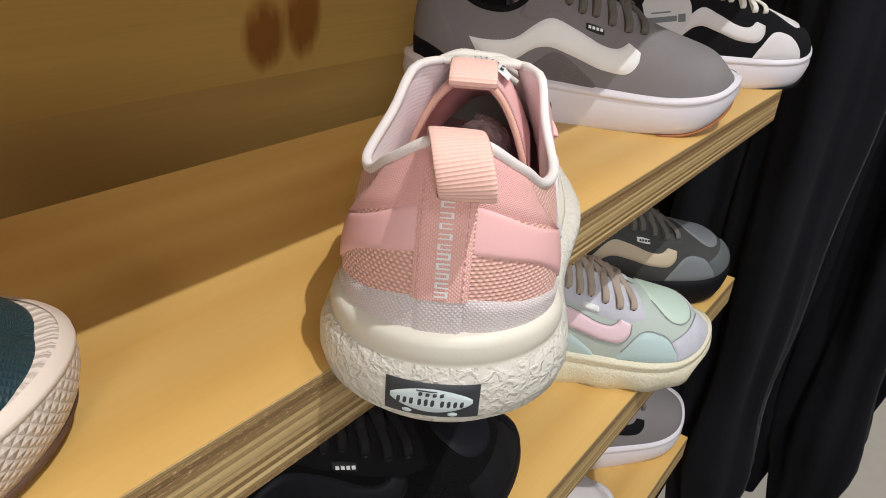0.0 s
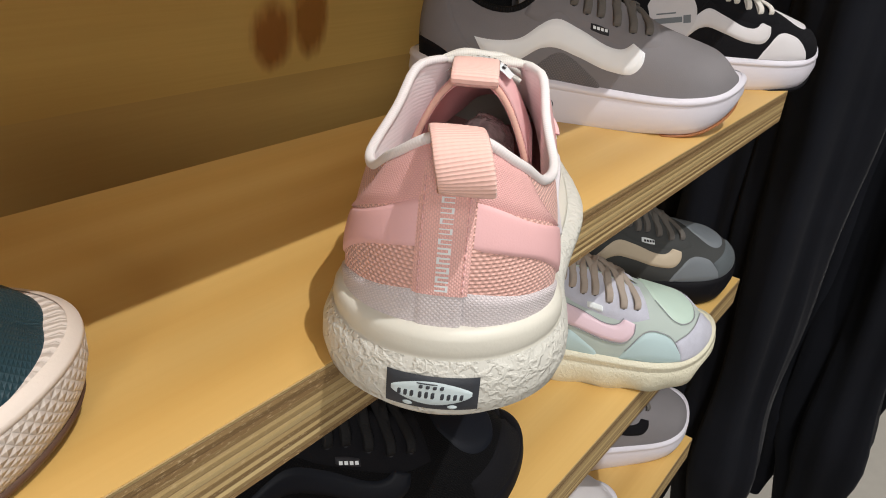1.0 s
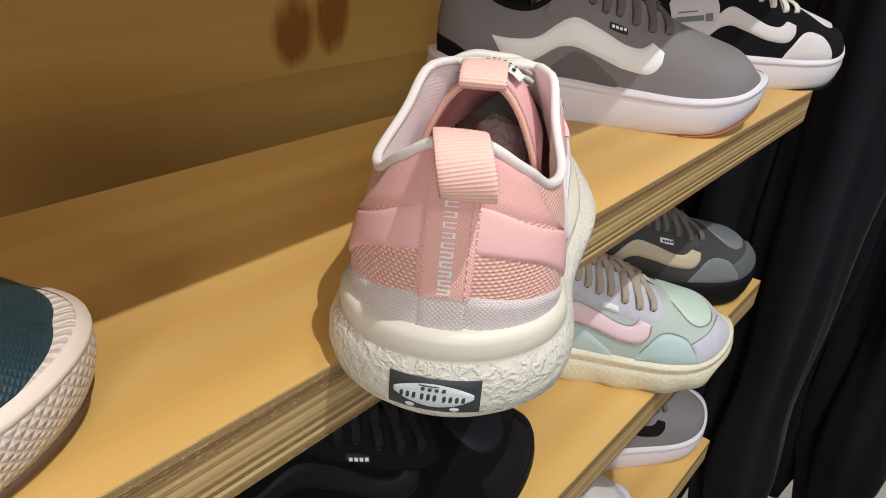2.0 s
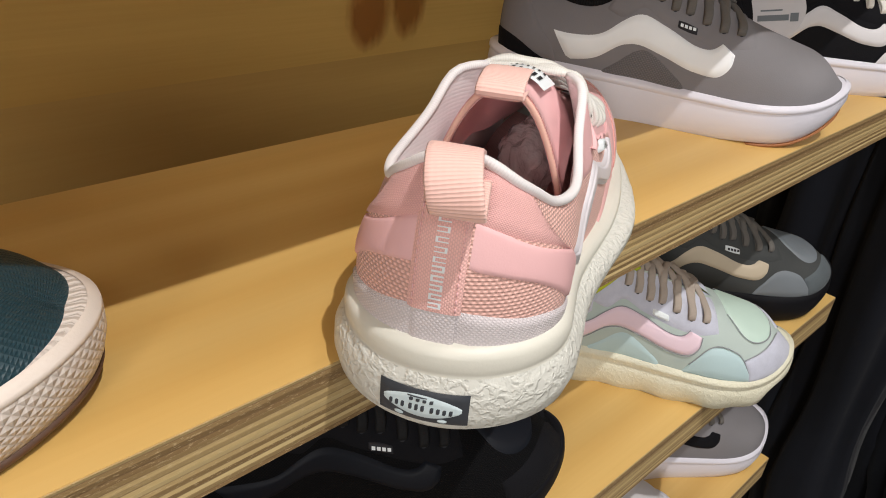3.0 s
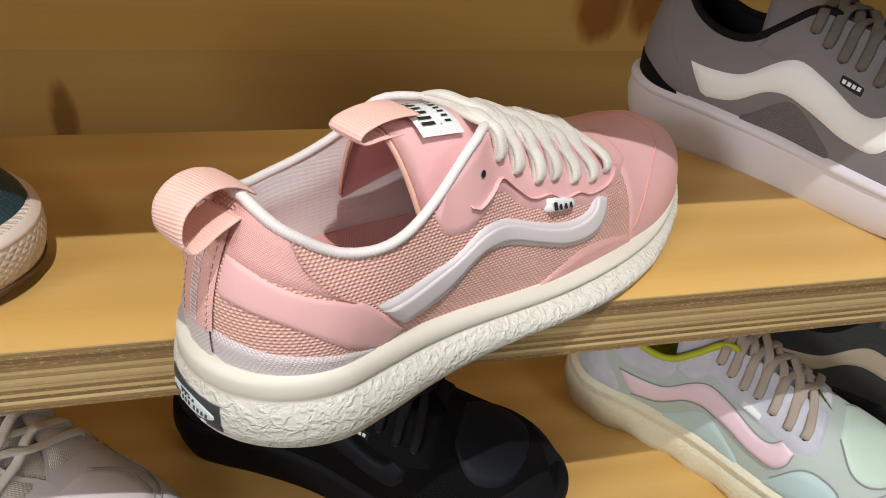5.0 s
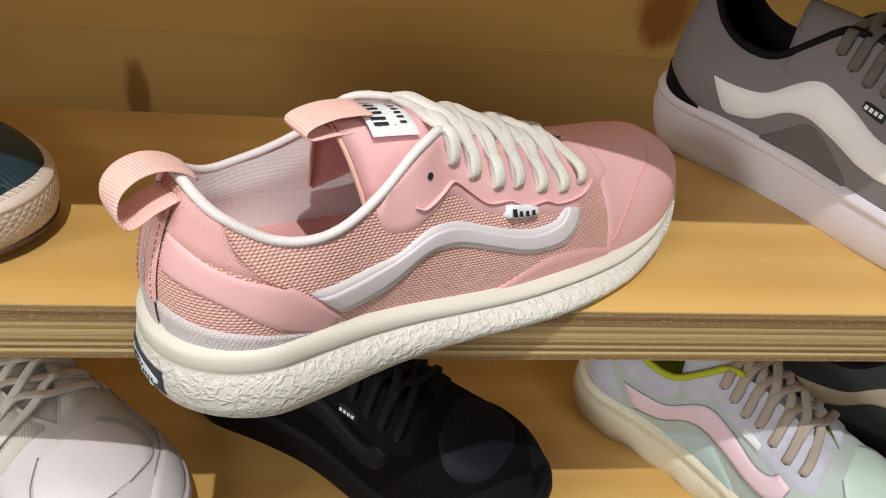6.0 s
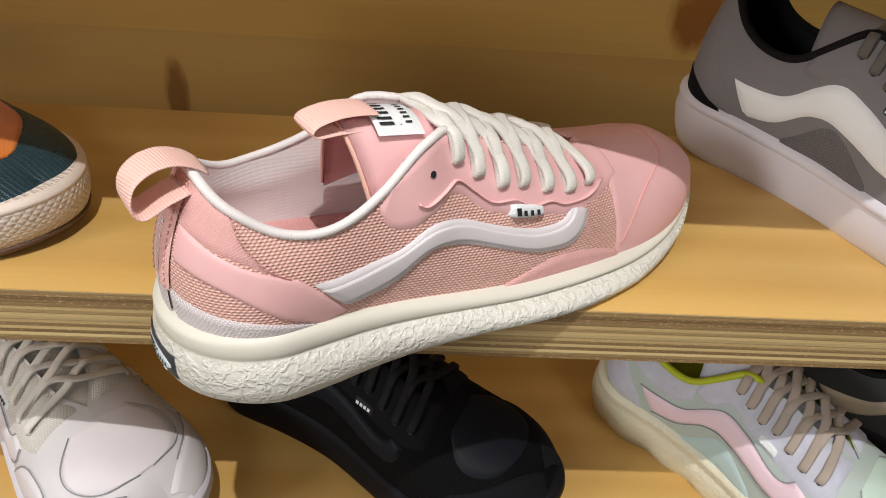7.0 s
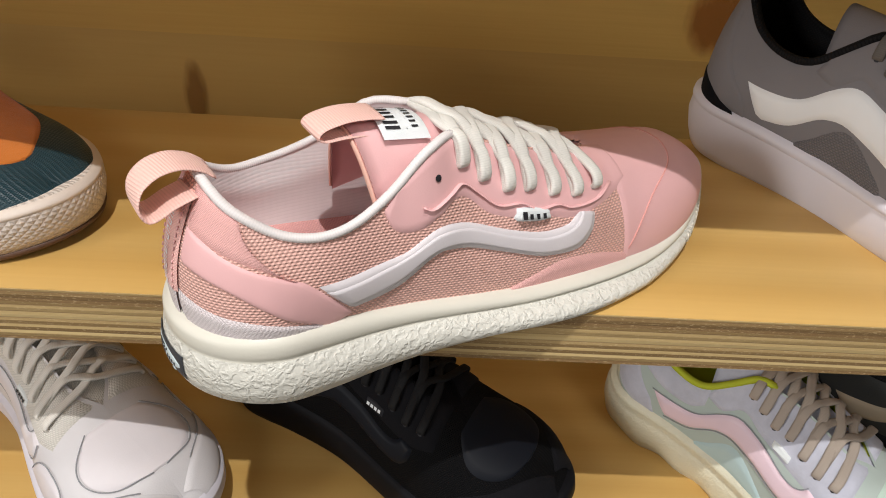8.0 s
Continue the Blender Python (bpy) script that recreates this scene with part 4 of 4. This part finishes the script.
dressed_shoe("running_shoe", "gray knit sneaker with white stripe and thick white sole", stand(0.350, 0.209, SHELF, -51), Last(0.252, ball=0.0495, heel=0.0375, waist=0.0375, **TALL), "gray_film", "black_cloth", "white_rubber", "gray_lace",
             "bright", "gray_film", "gray_film", None, None, "black_suede", None, "gray_film", "gum", "white_rubber", ("ink", "tag"), quarter="gray_knit", foot="blue_lining", wide=0.03)
dressed_shoe("running_shoe", "black suede and white leather sneaker with thick white sole", stand(0.520, 0.150, SHELF, -27.5), Last(0.270, **TALL), "black_suede", "black_cloth", "white_rubber", "white_lace",
             "white_leather", "black_suede", "black_suede", "black_suede", "white_leather", None, "white_leather", "black_suede", "black_rubber", "white_rubber")
dressed_shoe("skate_shoe", "orange suede skate shoe with teal toe rubber and pyramid-textured cream sole", stand(-0.2445, 0.163, SHELF, -25), Last(0.272, ball=0.051, **LOW), "teal", "white_knit", "pyramid", "white_lace",
             None, "orange", None, None, None, None, None, "orange", "brown_rubber", "cream_foxing", None, "orange", ((0.0, -0.002), (0.04, 0.0), (0.2, 0.0015), (0.5, 0.003), (0.8, 0.003), (0.94, 0.002), (1.0, -0.0025)))
dressed_shoe("running_shoe", "pastel mint, lilac and rose sneaker with chunky cream sole", stand(0.324, 0.158, S2, -44), Last(0.248, ball=0.050, heel=0.0378, waist=0.0378, **TALL), "pastel", "lime", "cream_rubber", "beige_lace",
             "rose", "lavender", "lavender", "lavender", "mint", None, "aqua", "lavender", None, "cream_rubber", ("tag", "tag"), quarter="aqua", trim="seam", rails=CHUNKY)
dressed_shoe("running_shoe", "charcoal sneaker with sand stripe and slate toe on the lower shelf", stand(0.441, 0.163, S2, -31), Last(0.269, **TALL), "dark_gray", "black_cloth", "black_rubber", "gray_lace",
             "sand", "dark_gray", "black_suede", "slate_suede", "slate", None, "slate", "dark_gray", None, None, ("tag", "ink"))
dressed_shoe("running_shoe", "all-black sneaker with glossy black stripe on the lower shelf", stand(0.033, 0.159, S2, -27), Last(0.264, **TALL), "black_mesh", "black_cloth", "black_rubber", "black_lace",
             "black_gloss", "black_suede", "black_gloss", "black_suede", "black_gloss", None, None, "black_mesh", None, None, ("ink", "tag"))
dressed_shoe("running_shoe", "white leather sneaker with cream laces on the lower shelf", stand(-0.171, 0.176, S2, -37.5), Last(0.269, **TALL), "white_leather", "white_knit", "white_rubber", "white_lace",
             "stripe", "white_knit", "white_leather", "white_leather", "stripe", None, "stripe", "white_knit", None, "white_rubber", ("tag", "ink"), trim="seam")
dressed_shoe("running_shoe", "gray sneaker with white sole on the bottom shelf", stand(0.450, 0.139, S3, -22), Last(0.270, **TALL), "gray_film", "black_cloth", "white_rubber", "gray_lace", "black_suede", None, None, None, None, None, None, None, None, "white_rubber")
dressed_shoe("running_shoe", "white sneaker at the back of the bottom shelf", stand(0.26, 0.16, S3, -30), Last(0.265, **TALL), "white_leather", "white_knit", "white_rubber", "white_lace")

# round paper tag on the black and white shoe
tag_root = tagged(new("price_tag"), "round white paper tag with a printed bar hanging on a shoe", "price tag")
tag_root.matrix_world = look((0.548, 0.090, 1.061), (0.548 + 0.62, 0.090 + 0.22, 1.041), 12)
bm = bmesh.new()
bmesh.ops.create_cone(bm, cap_ends=True, segments=40, radius1=0.021, radius2=0.021, depth=0.0006)
part("card", bm, M["white_leather"], tag_root)
for x0, x1, y0, y1 in ((-0.014, 0.009, -0.0075, -0.003), (0.010, 0.016, -0.0085, -0.002), (-0.012, 0.004, 0.000, 0.0012)):
    box("printed_bar", (x0, y0, 0.0003), (x1, y1, 0.0006), M["slate"], tag_root)

# ---------------------------------------------------------------- shelves and room
# the two highest shelves are unseen, added to keep lamp light off the wall
for k, z in enumerate((SHELF + 3 * GAP, SHELF + 2 * GAP, SHELF + GAP, SHELF, S2, S3)):
    root = tagged(new("shelf"), "thick plywood display shelf with layered raw front edge", "shelf", "display shelves")
    root.matrix_world = Matrix.Translation((0, 0, z))
    front = 0.0072 if z == SHELF else 0.0
    box("board", (-1.3, front, -THICK / 2), (END, DEPTH - 0.001, 0.0), WOOD_TOP, root)
    box("board", (-1.3, front, -THICK), (END, DEPTH - 0.001, -THICK / 2 - 0.0004), WOOD_TOP, root)
    box("front_edge", (-1.3, front - 0.0006, -THICK + 0.0002), (END - 0.0004, front, -0.0002), PLY, root)
    box("end_edge", (END, front, -THICK + 0.0002), (END + 0.0006, DEPTH - 0.002, -0.0002), PLY, root)
for x in (-1.1, -0.55):
    for z in (SHELF + 3 * GAP, SHELF + 2 * GAP, SHELF + GAP, SHELF, S2, S3):
        bracket = tagged(new("shelf_bracket"), "flat steel bracket between shelf and wall", "bracket", "shelf brackets")
        box("arm", (x, 0.05, z - THICK - 0.006), (x + 0.03, 0.5, z - THICK), M["black_rubber"], bracket)
WALL_Y = 0.5
# two wall tones that meet at z 0.936 colour in a shadow edge
upper_tone = pine_face("upper_tone_veneer", (0.70, 0.455, 0.135), (0.42, 0.22, 0.04), 0.7)
upper_wall = back = box("wall_back", (-1.6, WALL_Y, 0.936), (0.86, WALL_Y + 0.02, 3.0), upper_tone)
tagged(back, "veneered plywood wall behind the shelves, browner above a coloured-in shadow edge", "wall", "", "structure")
back = box("wall_back_lower", (-1.6, WALL_Y, 0.0), (0.86, WALL_Y + 0.02, 0.936), WOOD_WALL)
tagged(back, "veneered plywood wall behind the shelves, yellower below a coloured-in shadow edge", "wall", "", "structure")
def stain(name, c, seed, w, hgt):
    """A resin streak in the veneer: soft, irregular edges."""
    n = Nodes(name, 0.5, 0, 0.3)
    n.colour(c)
    vec = n.coords("Object", (1, 1, 1))
    grad = n.add("ShaderNodeTexGradient")
    grad.gradient_type = "SPHERICAL"
    n.link(n.coords("Object", (1 / w, 1, 1 / hgt)), grad.inputs["Vector"])
    blot = n.noise(n.coords("Object", (60, 60, 16)), 1.0 + 0.1 * seed, 3)
    n.link(n.ramp(n.math("MULTIPLY", grad.outputs["Fac"], n.math("MULTIPLY", blot, 1.7)), [(0.12, (0, 0, 0)), (0.45, (0.6, 0.6, 0.6))]), n.bsdf.inputs["Alpha"])
    return n.mat


for k, (x, z, w, hgt, c) in enumerate(((0.458, 0.984, 0.040, 0.050, (0.36, 0.11, 0.02)), (0.515, 1.00, 0.036, 0.060, (0.36, 0.12, 0.02)), (-0.092, 0.868, 0.017, 0.050, (0.28, 0.12, 0.025)))):
    board = back if z < 0.936 else upper_wall
    y = WALL_Y - 0.0015
    mark = mesh_object("resin_stain", [(-w, 0, -hgt), (w, 0, -hgt), (w, 0, hgt), (-w, 0, hgt)], [(0, 1, 2, 3)], stain("resin", c, k, w, hgt), board, "", False)
    mark.location = (x, y, z)
tile = plain("floor_tile", (0.46, 0.43, 0.38), 0.5, 0.4, 60, 0.0002)
tagged(box("floor", (-3, -4, -0.05), (4, 1.5, 0.0), tile), "pale gray stone-look shop floor", "floor", "", "structure")


# clothes on a rail beyond the shelves
def cloth(name, c):
    n = Nodes(name, 0.92, 0, 0.12)
    vec = n.coords()
    n.colour(n.mix(n.noise(vec, 14, 5, 0.6), shade(c, 0.7), shade(c, 1.35)))
    n.bump(n.noise(vec, 1300, 3, 0.7), 0.0004)
    n.sheen(0.06)
    return n.mat


BLACK_KNIT = cloth("black_jersey", (0.009, 0.010, 0.014))


def garment(x, y, heading, width, low, high, seed, flare=0.0):
    """Sweatpants hung by the waist: two soft, folded legs with ribbed cuffs."""
    root = tagged(new("sweatpants"), "black jersey sweatpants hanging in soft folds from a rail", "trousers", "clothes on the rail")
    root.matrix_world = pose(x, y, 0, 0, 0, heading)
    rnd = random.Random(seed)
    for leg in (-1, 1):
        ph = [rnd.uniform(0, 6.3) for _ in range(4)]
        nu, nv = 44, 40
        verts, uvs = [], []
        for i in range(nu):
            a = 2 * math.pi * i / nu
            for j in range(nv):
                f = j / (nv - 1)
                z = low + (high - low) * f
                cuff = 1.0 if f > 0.10 else 0.72 + 0.18 * math.sin(f / 0.10 * math.pi / 2)
                puff = 0.012 * math.exp(-((f - 0.15) / 0.06) ** 2)
                w = (width * 0.27 * (0.8 + 0.35 * f) + puff) * cuff
                d = (0.034 + 0.018 * f + puff) * cuff
                fold = 0.008 * math.sin(3 * a + ph[0] + 2.2 * f) + 0.006 * math.sin(5 * a + ph[1] - 3 * f) + 0.004 * math.sin(9 * a + ph[2] + 5 * f)
                fold += 0.004 * math.sin(26 * f + ph[3] + a) * (1 - f)
                fold *= min(1, f * 6 + 0.15)
                verts.append((leg * width * 0.23 * (1 - 0.25 * f) + (w + fold) * math.cos(a), (d + fold) * math.sin(a), z + 0.01 * math.sin(a * 2 + ph[0]) * (1 - f)))
                uvs.append((a * 0.05, z))
        mesh_object("leg", verts, grid_faces(nu, nv, 0, False, True) + [tuple(i * nv for i in range(nu))], BLACK_KNIT, root, "", True, uvs)
    box("waistband", (-width * 0.5, -0.02, high - 0.06), (width * 0.5, 0.02, high + 0.01), BLACK_KNIT, root, "", 0.012)
    return root


for x, y, h, w, low, seed in ((0.90, 0.05, 62, 0.26, 0.23, 1), (1.00, -0.08, 58, 0.24, 0.27, 2), (1.10, -0.20, 64, 0.26, 0.44, 3), (1.04, 0.24, 75, 0.30, 0.28, 4), (1.20, -0.34, 58, 0.32, 0.42, 5), (1.14, 0.02, 55, 0.36, 0.42, 7), (1.26, -0.14, 55, 0.36, 0.46, 8), (1.38, -0.30, 55, 0.36, 0.46, 9), (1.22, 0.26, 60, 0.36, 0.40, 10), (1.30, -0.48, 58, 0.34, 0.42, 11), (1.46, -0.46, 55, 0.36, 0.46, 12)):
    garment(x, y, h, w, low, 1.45, seed)
rail = tagged(new("clothes_rail"), "black steel clothes rail", "rail")
bm = bmesh.new()
bmesh.ops.create_cone(bm, cap_ends=True, segments=16, radius1=0.012, radius2=0.012, depth=1.6, matrix=pose(1.12, -0.1, 1.462, 0, 90, -55))
part("tube", bm, M["black_rubber"], rail, "", True)

# the rest of the shop
paint = plain("wall_paint", (0.62, 0.60, 0.57), 0.8, 0.2, 90, 0.0003)
dark_paint = plain("dark_wall_paint", (0.05, 0.05, 0.055), 0.8, 0.2, 90, 0.0003)
for name, lo, hi, mat in (("wall_front", (-3, -4.1, 0), (4, -4, 3), paint), ("wall_left", (-3.1, -4, 0), (-3, 1.5, 3), paint), ("wall_right", (4, -4, 0), (4.1, 1.5, 3), paint),
                          ("wall_rear", (-3, 1.5, 0), (4, 1.6, 3), dark_paint), ("ceiling", (-3.1, -4.1, 3), (4.1, 1.6, 3.1), paint)):
    tagged(box(name, lo, hi, mat), "plain painted shop " + name.split("_")[0], name.split("_")[0], "", "structure")
